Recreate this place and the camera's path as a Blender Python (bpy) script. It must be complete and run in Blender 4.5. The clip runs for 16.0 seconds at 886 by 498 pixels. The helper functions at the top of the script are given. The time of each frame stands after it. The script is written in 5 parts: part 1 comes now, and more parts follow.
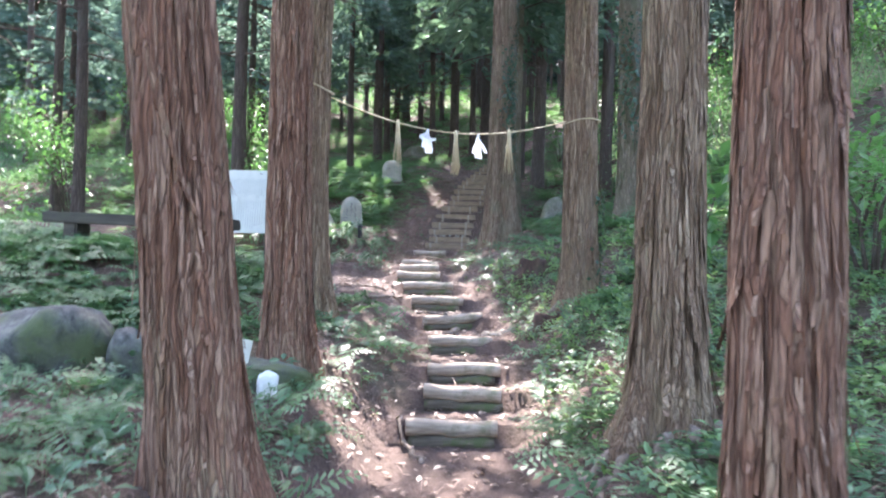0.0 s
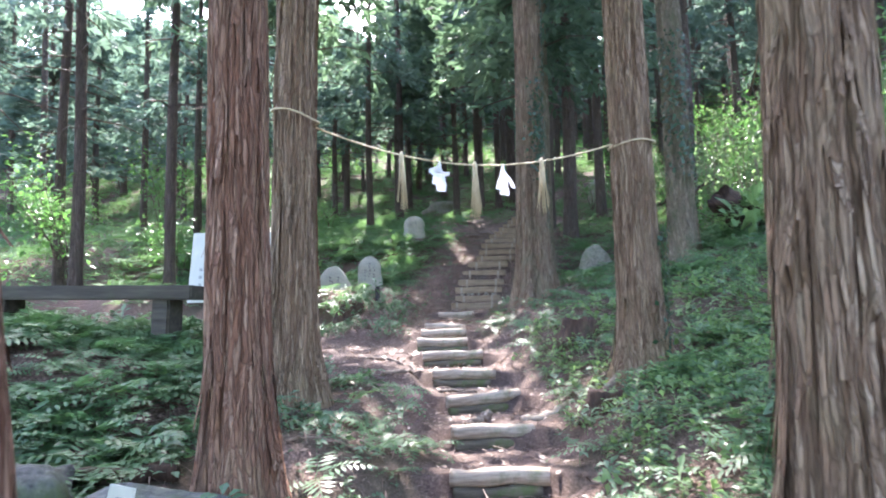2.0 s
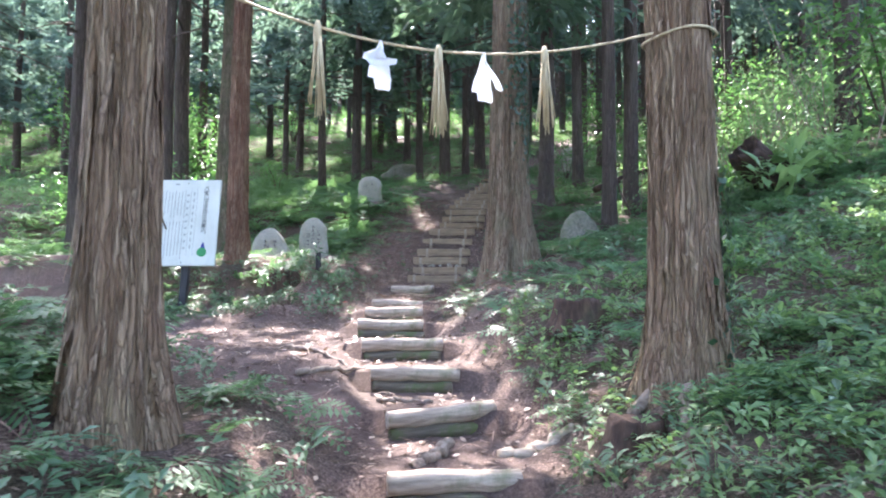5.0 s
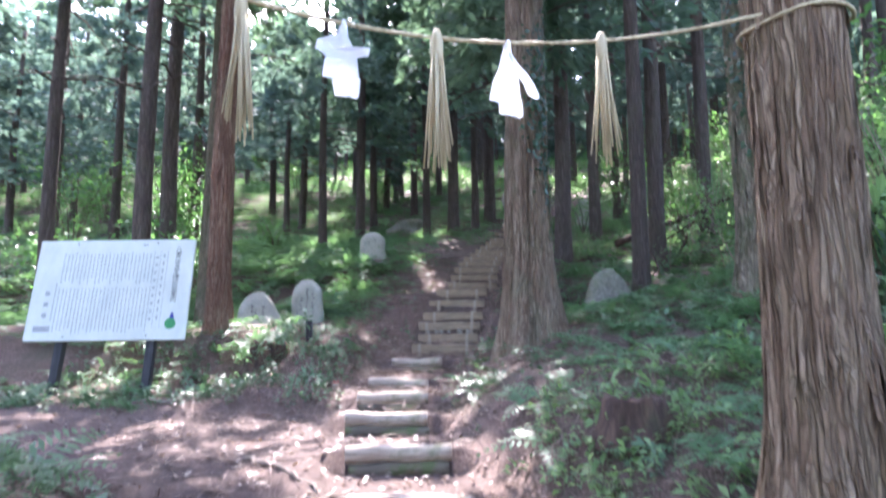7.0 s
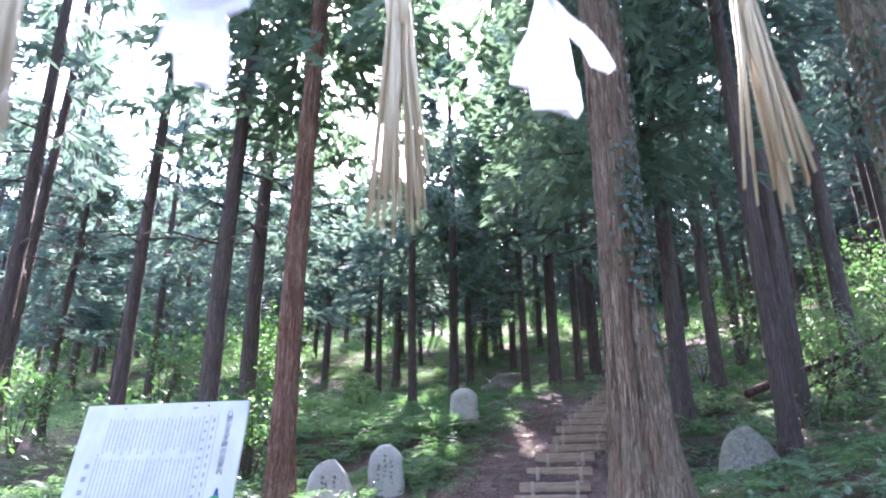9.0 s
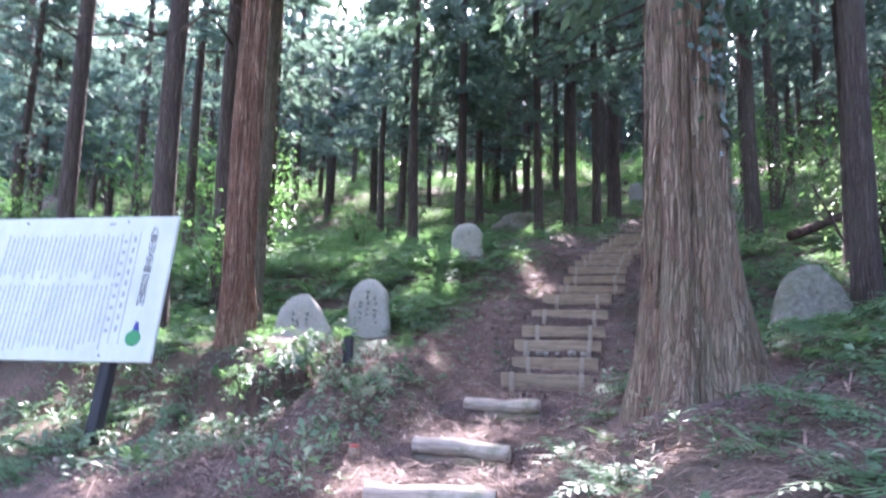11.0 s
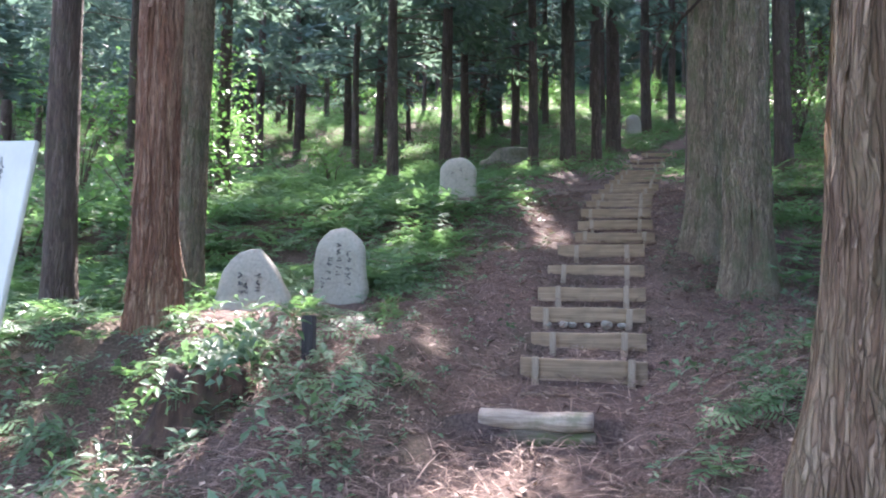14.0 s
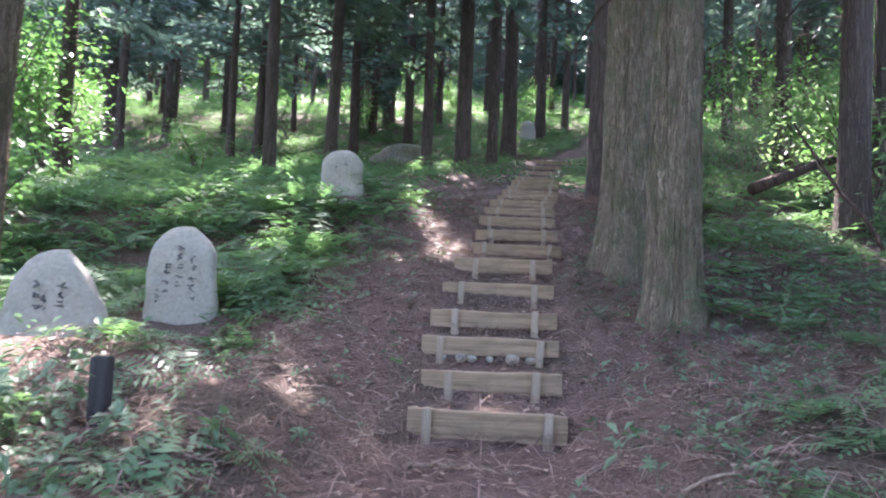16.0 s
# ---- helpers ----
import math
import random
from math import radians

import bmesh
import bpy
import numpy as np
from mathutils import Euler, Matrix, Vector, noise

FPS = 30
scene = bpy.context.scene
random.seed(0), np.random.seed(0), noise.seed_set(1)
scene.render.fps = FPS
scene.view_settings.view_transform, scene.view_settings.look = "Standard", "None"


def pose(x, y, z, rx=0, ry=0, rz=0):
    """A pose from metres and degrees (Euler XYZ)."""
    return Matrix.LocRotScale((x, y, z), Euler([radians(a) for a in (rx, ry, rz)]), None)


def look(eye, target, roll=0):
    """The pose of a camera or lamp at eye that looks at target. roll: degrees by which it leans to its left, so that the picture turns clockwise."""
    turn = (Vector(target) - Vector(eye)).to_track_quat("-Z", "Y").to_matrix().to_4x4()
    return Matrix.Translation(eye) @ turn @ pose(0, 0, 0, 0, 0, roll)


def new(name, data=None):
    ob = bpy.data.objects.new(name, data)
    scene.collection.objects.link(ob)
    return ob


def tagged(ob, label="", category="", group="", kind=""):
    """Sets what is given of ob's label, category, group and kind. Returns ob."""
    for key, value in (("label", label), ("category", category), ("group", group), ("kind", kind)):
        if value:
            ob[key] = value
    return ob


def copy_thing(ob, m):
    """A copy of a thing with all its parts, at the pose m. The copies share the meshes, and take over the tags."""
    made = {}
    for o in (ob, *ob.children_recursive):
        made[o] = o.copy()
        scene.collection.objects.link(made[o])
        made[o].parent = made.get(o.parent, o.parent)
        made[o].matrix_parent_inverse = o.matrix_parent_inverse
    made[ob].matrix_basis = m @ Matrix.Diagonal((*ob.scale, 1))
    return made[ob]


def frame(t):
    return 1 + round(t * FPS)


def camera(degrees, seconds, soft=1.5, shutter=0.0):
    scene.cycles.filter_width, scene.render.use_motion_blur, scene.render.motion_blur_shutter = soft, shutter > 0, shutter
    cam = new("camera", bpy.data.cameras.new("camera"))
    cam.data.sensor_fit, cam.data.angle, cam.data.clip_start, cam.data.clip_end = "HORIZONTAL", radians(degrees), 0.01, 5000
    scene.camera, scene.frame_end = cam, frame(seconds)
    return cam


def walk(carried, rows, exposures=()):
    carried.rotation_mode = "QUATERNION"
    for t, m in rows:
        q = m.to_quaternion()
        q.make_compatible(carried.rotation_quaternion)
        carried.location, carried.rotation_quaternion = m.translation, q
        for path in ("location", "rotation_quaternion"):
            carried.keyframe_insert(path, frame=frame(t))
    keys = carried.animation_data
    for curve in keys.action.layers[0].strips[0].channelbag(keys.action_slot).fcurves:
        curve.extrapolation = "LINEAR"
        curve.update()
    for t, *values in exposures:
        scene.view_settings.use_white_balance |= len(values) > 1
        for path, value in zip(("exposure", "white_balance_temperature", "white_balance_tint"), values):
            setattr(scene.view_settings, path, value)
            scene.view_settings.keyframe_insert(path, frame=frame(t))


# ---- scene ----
cam = camera(65.2, 16.0, 2.0, 0.4)
PATH = [
    (0, (0.009, -0.072, 1.434), (0.012, 1.927, 1.458), 1.2),
    (0.5, (0.024, 0.34, 1.472), (0.029, 2.337, 1.568), -2.3),
    (1, (0.088, 0.753, 1.485), (0.113, 2.748, 1.627), -1.8),
    (1.5, (0.131, 1.08, 1.5), (0.165, 3.073, 1.662), -0.8),
    (2, (0.096, 1.516, 1.486), (0.01, 3.504, 1.68), -1.3),
    (2.5, (0.087, 1.858, 1.458), (0.026, 3.846, 1.669), 0.7),
    (3, (0.106, 2.216, 1.53), (0.076, 4.208, 1.701), 0.0),
    (3.5, (0.084, 2.55, 1.531), (0.065, 4.543, 1.701), -0.5),
    (4, (0.075, 2.858, 1.524), (0.077, 4.852, 1.681), 0.3),
    (4.2, (0.089, 3.051, 1.505), (0.099, 5.045, 1.66), -0.3),
    (6.3, (0.135, 4.688, 1.619), (0.173, 6.687, 1.668), 1.0),
    (6.5, (0.131, 4.828, 1.66), (0.158, 6.827, 1.714), -1.2),
    (7, (0.158, 5.146, 1.751), (0.149, 7.127, 2.024), -0.5),
    (7.5, (0.206, 5.478, 1.846), (0.12, 7.417, 2.328), -0.6),
    (8, (0.192, 5.765, 1.866), (0.041, 7.665, 2.472), -0.3),
    (8.2, (0.248, 5.852, 1.923), (0.052, 7.711, 2.633), -0.2),
    (10.3, (0.378, 7.829, 1.931), (0.046, 9.695, 2.567), -0.9),
    (10.5, (0.371, 8.029, 1.964), (0.027, 9.914, 2.537), -1.0),
    (11, (0.328, 8.378, 1.992), (-0.026, 10.326, 2.278), 1.1),
    (11.5, (0.172, 8.81, 2.087), (-0.165, 10.776, 2.236), 2.3),
    (12, (0.089, 9.115, 2.133), (-0.21, 11.09, 2.223), 2.4),
    (12.5, (0.021, 9.43, 2.149), (-0.301, 11.401, 2.253), 1.0),
    (13, (-0.078, 9.775, 2.15), (-0.398, 11.746, 2.272), 1.3),
    (13.5, (-0.188, 10.068, 2.3), (-0.5, 12.04, 2.423), 0.6),
    (14, (-0.194, 10.37, 2.294), (-0.484, 12.346, 2.406), 0.5),
    (14.5, (-0.186, 10.638, 2.282), (-0.407, 12.624, 2.385), -0.9),
    (15, (-0.298, 11.017, 2.403), (-0.413, 13.011, 2.503), -0.3),
    (15.5, (-0.314, 11.311, 2.438), (-0.345, 13.308, 2.544), 3.0),
    (16, (-0.28, 11.651, 2.466), (-0.245, 13.647, 2.586), 2.3),
]
walk(cam, [(t, look(eye, target, roll)) for t, eye, target, roll in PATH],
     [(0, 3.7, 6100, 20), (4, 3.8, 6150, 21), (6.5, 3.7, 6000, 24), (8, 3.95, 5800, 32), (10.5, 3.85, 5800, 34), (11.2, 3.95, 5850, 32), (12.2, 3.7, 6200, 25), (14, 3.8, 6150, 26), (16, 3.95, 6100, 28)])

# ---- daylight: high sun ahead, seen through the canopy ----
SUN_EL, SUN_AZ = 48.0, -6.0          # degrees above the horizon, and right of +y
SUN_DIR = Vector((math.sin(radians(SUN_AZ)) * math.cos(radians(SUN_EL)), math.cos(radians(SUN_AZ)) * math.cos(radians(SUN_EL)), math.sin(radians(SUN_EL))))
world = bpy.data.worlds.new("world")
scene.world = world
world.use_nodes = True
wn = world.node_tree
sky = wn.nodes.new("ShaderNodeTexSky")
sky.sky_type = "NISHITA"
sky.sun_disc = False
sky.sun_elevation = radians(SUN_EL)
sky.sun_rotation = radians(SUN_AZ)
sky.air_density, sky.dust_density, sky.ozone_density = 1.0, 2.5, 1.0
wn.links.new(sky.outputs[0], wn.nodes["Background"].inputs[0])
wn.nodes["Background"].inputs[1].default_value = 0.15
sun = new("sun", bpy.data.lights.new("sun", "SUN"))
sun.data.energy, sun.data.angle, sun.data.color = 2.7, radians(0.55), (1.0, 0.95, 0.86)
sun.matrix_world = look(SUN_DIR * 60, (0, 0, 0))
# ground spots that the sun reaches through gaps of the canopy: x, y, z, radius
SUN_GAPS = [(-0.85, 12.15, 1.3, 0.16), (-0.12, 19.7, 3.1, 0.14), (-2.55, 15.9, 2.2, 0.32), (-1.9, 19.6, 3.0, 0.35), (-0.45, 13.6, 1.45, 0.08),
            (0.3, 3.0, 0.1, 0.2), (-0.55, 4.7, 0.3, 0.25), (0.75, 5.3, 0.4, 0.2), (-3.4, 24.5, 4.5, 0.4), (-5.5, 30, 6.5, 0.5), (-14, 46, 11.3, 2.2), (-6, 46, 11.5, 2.4), (1, 47, 12, 2.2), (-9, 40, 9.3, 1.0), (-3, 41, 9.5, 1.0), (-5, 35, 8, 0.6), (-6.8, 23, 5.2, 1.0), (5.5, 12.5, 3.6, 0.4), (8, 16, 5.5, 0.8), (4.2, 9, 2.2, 0.7),
            (7, 44, 11, 2.5), (-14, 42, 10, 3), (-3, 46, 11.5, 2.5), (6, 16, 4, 0.9), (9, 22, 6, 1.5), (-9, 20, 4, 1.0), (-2.3, 14.7, 2.2, 0.3), (-0.25, 20.5, 3.35, 0.1), (-0.5, 21.2, 3.5, 0.12), (-0.75, 12.65, 1.35, 0.08), (-0.5, 9.6, 1.0, 0.2), (4.5, 20, 3.6, 0.4), (5.6, 22, 4.4, 0.5), (-2.5, 14.9, 2.1, 0.22), (-2.9, 15.2, 2.1, 0.15)]
gap_rnd = random.Random(12)
SUN_GAPS += [(gap_rnd.uniform(-3.5, 2.5), yy := gap_rnd.uniform(11, 23), 1.2 + 0.2 * (yy - 11), 0.0) for _ in range(22)]

# ---- materials ----
def nodes_of(name):
    m = bpy.data.materials.new(name)
    m.use_nodes = True
    nt = m.node_tree
    return m, nt, nt.nodes["Principled BSDF"], nt.nodes["Material Output"]

def coords(nt, scale=(1, 1, 1), kind="Object", turn=(0, 0, 0)):
    c = nt.nodes.new("ShaderNodeTexCoord")
    mp = nt.nodes.new("ShaderNodeMapping")
    mp.inputs["Scale"].default_value = scale
    mp.inputs["Rotation"].default_value = turn
    nt.links.new(c.outputs[kind], mp.inputs[0])
    return mp.outputs[0]

def noise_tex(nt, vec, scale, detail=6, rough=0.6, distortion=0.0):
    n = nt.nodes.new("ShaderNodeTexNoise")
    n.inputs["Scale"].default_value, n.inputs["Detail"].default_value = scale, detail
    n.inputs["Roughness"].default_value, n.inputs["Distortion"].default_value = rough, distortion
    nt.links.new(vec, n.inputs["Vector"])
    return n.outputs[0]

def ramp(nt, fac, stops):
    r = nt.nodes.new("ShaderNodeValToRGB")
    while len(r.color_ramp.elements) < len(stops):
        r.color_ramp.elements.new(0.5)
    for e, (p, c) in zip(r.color_ramp.elements, stops):
        e.position, e.color = p, (*c, 1) if len(c) == 3 else c
    nt.links.new(fac, r.inputs[0])
    return r.outputs[0]

def mix(nt, fac, a, b, how="MIX"):
    m = nt.nodes.new("ShaderNodeMix")
    m.data_type, m.blend_type = "RGBA", how
    for sock, v in ((m.inputs[0], fac), (m.inputs[6], a), (m.inputs[7], b)):
        if isinstance(v, (int, float)):
            sock.default_value = v
        elif isinstance(v, tuple):
            sock.default_value = (*v, 1)
        else:
            nt.links.new(v, sock)
    return m.outputs[2]

def bump(nt, height, strength, distance, normal_in):
    b = nt.nodes.new("ShaderNodeBump")
    b.inputs["Strength"].default_value, b.inputs["Distance"].default_value = strength, distance
    nt.links.new(height, b.inputs["Height"])
    nt.links.new(b.outputs[0], normal_in)

def bark_material(name, dark, mid, light, tan, moss=0.0, strip=48.0, pull=0.07):
    """Stringy bark: long overlapping strips of differing tone, dark clefts between them, fibres and weathered patches."""
    m, nt, p, out = nodes_of(name)
    v = coords(nt, (1, 1, pull))
    sway = nt.nodes.new("ShaderNodeTexNoise")
    sway.inputs["Scale"].default_value, sway.inputs["Detail"].default_value = 7.0, 3.0
    nt.links.new(coords(nt, (1, 1, 0.35)), sway.inputs["Vector"])
    shift = nt.nodes.new("ShaderNodeVectorMath")
    shift.operation = "MULTIPLY_ADD"
    nt.links.new(sway.outputs["Color"], shift.inputs[0])
    shift.inputs[1].default_value = (0.085, 0.085, 0.03)
    nt.links.new(v, shift.inputs[2])
    v = shift.outputs[0]
    strips = nt.nodes.new("ShaderNodeTexVoronoi")
    strips.inputs["Scale"].default_value, strips.inputs["Randomness"].default_value = strip, 1.0
    nt.links.new(v, strips.inputs["Vector"])
    cleft = nt.nodes.new("ShaderNodeTexVoronoi")
    cleft.feature = "DISTANCE_TO_EDGE"
    cleft.inputs["Scale"].default_value = strip
    nt.links.new(v, cleft.inputs["Vector"])
    tone = nt.nodes.new("ShaderNodeSeparateColor")
    nt.links.new(strips.outputs["Color"], tone.inputs[0])
    fibres = noise_tex(nt, v, 75, 6, 0.7, 0.3)
    col = ramp(nt, tone.outputs[0], [(0.0, tuple(0.75 * a + 0.25 * b for a, b in zip(mid, dark))), (0.5, mid), (1.0, light)])
    patch = noise_tex(nt, coords(nt, (1, 1, 0.22)), 3.0, 4, 0.55, 0.6)
    col = mix(nt, ramp(nt, patch, [(0.46, (0, 0, 0)), (0.6, (0.8, 0.8, 0.8))]), col, mix(nt, tone.outputs[1], mid, tan))
    col = mix(nt, ramp(nt, fibres, [(0.36, (0.6, 0.6, 0.6)), (0.55, (0, 0, 0))]), col, dark)
    col = mix(nt, ramp(nt, cleft.outputs["Distance"], [(0.0, (0.6, 0.6, 0.6)), (0.05, (0.25, 0.25, 0.25)), (0.13, (0, 0, 0))]), col, dark)
    if moss:
        mn = noise_tex(nt, coords(nt, (1, 1, 0.6)), 5.0, 7, 0.7)
        col = mix(nt, ramp(nt, mn, [(0.46, (0, 0, 0)), (0.64, (moss, moss, moss))]), col, (0.085, 0.105, 0.045))
    nt.links.new(col, p.inputs["Base Color"])
    p.inputs["Roughness"].default_value = 0.88
    p.inputs["Specular IOR Level"].default_value = 0.25
    lift = nt.nodes.new("ShaderNodeMath")
    lift.operation = "MULTIPLY_ADD"
    nt.links.new(ramp(nt, cleft.outputs["Distance"], [(0.0, (0, 0, 0)), (0.25, (1, 1, 1))]), lift.inputs[0])
    lift.inputs[1].default_value = 0.7
    nt.links.new(mix(nt, 0.5, fibres, tone.outputs[2]), lift.inputs[2])
    bump(nt, lift.outputs[0], 1.0, 0.022, p.inputs["Normal"])
    return m

BARK_RED = bark_material("bark_red", (0.055, 0.026, 0.016), (0.25, 0.125, 0.075), (0.37, 0.235, 0.155), (0.38, 0.27, 0.165))
BARK_BROWN = bark_material("bark_brown", (0.06, 0.036, 0.022), (0.27, 0.17, 0.105), (0.41, 0.295, 0.195), (0.46, 0.34, 0.2), 0.15)
BARK_GREY = bark_material("bark_grey", (0.075, 0.058, 0.04), (0.22, 0.168, 0.11), (0.33, 0.262, 0.178), (0.25, 0.235, 0.145), 0.7, 60.0, 0.14)
BARK_OLD = bark_material("bark_old", (0.05, 0.032, 0.02), (0.215, 0.138, 0.086), (0.335, 0.242, 0.16), (0.35, 0.28, 0.19), 0.3)
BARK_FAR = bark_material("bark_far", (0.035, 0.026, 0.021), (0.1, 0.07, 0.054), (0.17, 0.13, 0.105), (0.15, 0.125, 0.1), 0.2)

def leaf_material(name, dark, mid, light, through_col, amount=0.45, gloss=0.45):
    m, nt, p, out = nodes_of(name)
    g = nt.nodes.new("ShaderNodeNewGeometry")
    big = noise_tex(nt, coords(nt), 1.3, 3)
    col = ramp(nt, g.outputs["Random Per Island"], [(0.0, dark), (0.5, mid), (0.95, light)])
    col = mix(nt, ramp(nt, big, [(0.35, (0, 0, 0)), (0.7, (0.6, 0.6, 0.6))]), col, mid)
    nt.links.new(col, p.inputs["Base Color"])
    p.inputs["Roughness"].default_value = gloss
    p.inputs["Specular IOR Level"].default_value = 0.4
    t = nt.nodes.new("ShaderNodeBsdfTranslucent")
    nt.links.new(mix(nt, 0.5, col, through_col), t.inputs[0])
    s = nt.nodes.new("ShaderNodeMixShader")
    s.inputs[0].default_value = amount
    nt.links.new(p.outputs[0], s.inputs[1])
    nt.links.new(t.outputs[0], s.inputs[2])
    nt.links.new(s.outputs[0], out.inputs[0])
    return m

FERN = leaf_material("fern_leaf", (0.055, 0.115, 0.05), (0.09, 0.17, 0.08), (0.135, 0.235, 0.115), (0.17, 0.34, 0.08), 0.45, 0.48)
FERN_FAR = leaf_material("slope_fern_leaf", (0.06, 0.11, 0.056), (0.098, 0.165, 0.088), (0.14, 0.225, 0.12), (0.16, 0.34, 0.07), 0.45, 0.8)
CONIFER_FAR = leaf_material("far_conifer_leaf", (0.052, 0.09, 0.073), (0.085, 0.135, 0.108), (0.125, 0.185, 0.148), (0.14, 0.23, 0.14), 0.48, 0.65)
HERB = leaf_material("herb_leaf", (0.055, 0.105, 0.056), (0.09, 0.158, 0.082), (0.13, 0.215, 0.115), (0.15, 0.29, 0.09), 0.35, 0.45)
SHRUB = leaf_material("shrub_leaf", (0.05, 0.115, 0.035), (0.085, 0.175, 0.05), (0.12, 0.225, 0.07), (0.14, 0.34, 0.07), 0.48)
SHRUB_LOW = leaf_material("carpet_leaf", (0.11, 0.19, 0.08), (0.175, 0.275, 0.115), (0.24, 0.35, 0.15), (0.26, 0.45, 0.1), 0.45, 0.5)
CONIFER = leaf_material("conifer_leaf", (0.055, 0.1, 0.068), (0.09, 0.15, 0.1), (0.13, 0.2, 0.13), (0.15, 0.26, 0.12), 0.5, 0.6)
IVY = leaf_material("ivy_leaf", (0.015, 0.04, 0.02), (0.025, 0.06, 0.025), (0.045, 0.09, 0.04), (0.05, 0.12, 0.03), 0.2, 0.3)
LITTER = leaf_material("dead_leaf", (0.1, 0.055, 0.035), (0.2, 0.125, 0.085), (0.38, 0.3, 0.23), (0.3, 0.2, 0.1), 0.15, 0.5)
TWIG = leaf_material("needle_litter", (0.045, 0.024, 0.018), (0.13, 0.078, 0.056), (0.3, 0.215, 0.16), (0.2, 0.1, 0.05), 0.1, 0.8)

def ground_material():
    m, nt, p, out = nodes_of("forest_floor")
    a = nt.nodes.new("ShaderNodeAttribute")
    a.attribute_name = "path"
    v = coords(nt)
    fine = noise_tex(nt, v, 55, 8, 0.75)
    mid_n = noise_tex(nt, v, 9, 6, 0.65)
    big = noise_tex(nt, v, 1.1, 4, 0.55)
    litter = ramp(nt, fine, [(0.36, (0.026, 0.017, 0.014)), (0.5, (0.1, 0.064, 0.05)), (0.66, (0.27, 0.195, 0.15))])
    litter = mix(nt, ramp(nt, big, [(0.45, (0, 0, 0)), (0.65, (0.5, 0.5, 0.5))]), litter, (0.055, 0.055, 0.03))
    dirt = ramp(nt, fine, [(0.28, (0.045, 0.029, 0.024)), (0.5, (0.092, 0.062, 0.05)), (0.75, (0.165, 0.119, 0.098))])
    dirt = mix(nt, ramp(nt, mid_n, [(0.45, (0, 0, 0)), (0.7, (0.65, 0.65, 0.65))]), dirt, litter)
    edge = nt.nodes.new("ShaderNodeMath")
    edge.operation = "MULTIPLY_ADD"
    nt.links.new(mid_n, edge.inputs[0])
    edge.inputs[1].default_value = 0.7
    edge.inputs[2].default_value = -0.35
    add = nt.nodes.new("ShaderNodeMath")
    add.operation, add.use_clamp = "ADD", True
    nt.links.new(a.outputs["Fac"], add.inputs[0])
    nt.links.new(edge.outputs[0], add.inputs[1])
    nt.links.new(mix(nt, add.outputs[0], litter, dirt), p.inputs["Base Color"])
    p.inputs["Roughness"].default_value = 0.95
    p.inputs["Specular IOR Level"].default_value = 0.2
    bump(nt, mix(nt, 0.5, fine, mid_n), 0.8, 0.03, p.inputs["Normal"])
    return m
GROUND = ground_material()

def plain_material(name, stops, scale, stretch=(1, 1, 1), rough=0.8, strength=0.4, dist=0.01, spots=None, detail=7):
    m, nt, p, out = nodes_of(name)
    n = noise_tex(nt, coords(nt, stretch), scale, detail, 0.68, 0.2)
    col = ramp(nt, n, stops)
    if spots:
        b = noise_tex(nt, coords(nt), spots[0], 6, 0.65)
        col = mix(nt, ramp(nt, b, [(spots[1], (0, 0, 0)), (spots[2], (spots[4],) * 3)]), col, spots[3])
    nt.links.new(col, p.inputs["Base Color"])
    p.inputs["Roughness"].default_value = rough
    p.inputs["Specular IOR Level"].default_value = 0.3
    bump(nt, n, strength, dist, p.inputs["Normal"])
    return m

LOG = plain_material("weathered_log", [(0.3, (0.16, 0.12, 0.085)), (0.5, (0.33, 0.26, 0.19)), (0.72, (0.5, 0.415, 0.315))], 30, (0.06, 1, 1), 0.85, 0.6, 0.012, (6, 0.52, 0.7, (0.11, 0.12, 0.055), 0.7))
PLANK = plain_material("treated_plank", [(0.3, (0.13, 0.088, 0.053)), (0.5, (0.25, 0.178, 0.108)), (0.75, (0.38, 0.29, 0.19))], 26, (0.05, 1, 1), 0.8, 0.5, 0.008, (3, 0.52, 0.75, (0.09, 0.08, 0.05), 0.6))
STONE = plain_material("granite", [(0.3, (0.22, 0.203, 0.155)), (0.5, (0.29, 0.27, 0.21)), (0.72, (0.36, 0.335, 0.265))], 30, (1, 1, 1), 0.85, 0.5, 0.012, (4, 0.5, 0.72, (0.2, 0.21, 0.165), 0.75))
STAKE = plain_material("pale_stake", [(0.3, (0.15, 0.115, 0.08)), (0.5, (0.27, 0.215, 0.15)), (0.75, (0.38, 0.32, 0.235))], 26, (1, 1, 0.08), 0.8, 0.4, 0.006)
SCRUB = leaf_material("scrub_leaf", (0.08, 0.14, 0.06), (0.13, 0.2, 0.09), (0.19, 0.27, 0.13), (0.24, 0.42, 0.13), 0.5, 0.55)
BOULDER = plain_material("mossy_boulder", [(0.3, (0.03, 0.03, 0.026)), (0.5, (0.085, 0.085, 0.075)), (0.75, (0.19, 0.19, 0.17))], 14, (1, 1, 1), 0.9, 0.8, 0.03, (3.5, 0.45, 0.62, (0.065, 0.085, 0.03), 0.9))
LICHEN = plain_material("lichened_stone", [(0.3, (0.075, 0.068, 0.048)), (0.5, (0.15, 0.138, 0.1)), (0.72, (0.25, 0.23, 0.175))], 22, (1, 1, 1), 0.9, 0.7, 0.02, (3.5, 0.46, 0.66, (0.09, 0.1, 0.05), 0.8))
PALE_STONE = plain_material("pale_stone", [(0.3, (0.5, 0.5, 0.46)), (0.6, (0.68, 0.68, 0.63))], 20, (1, 1, 1), 0.8, 0.4, 0.01)
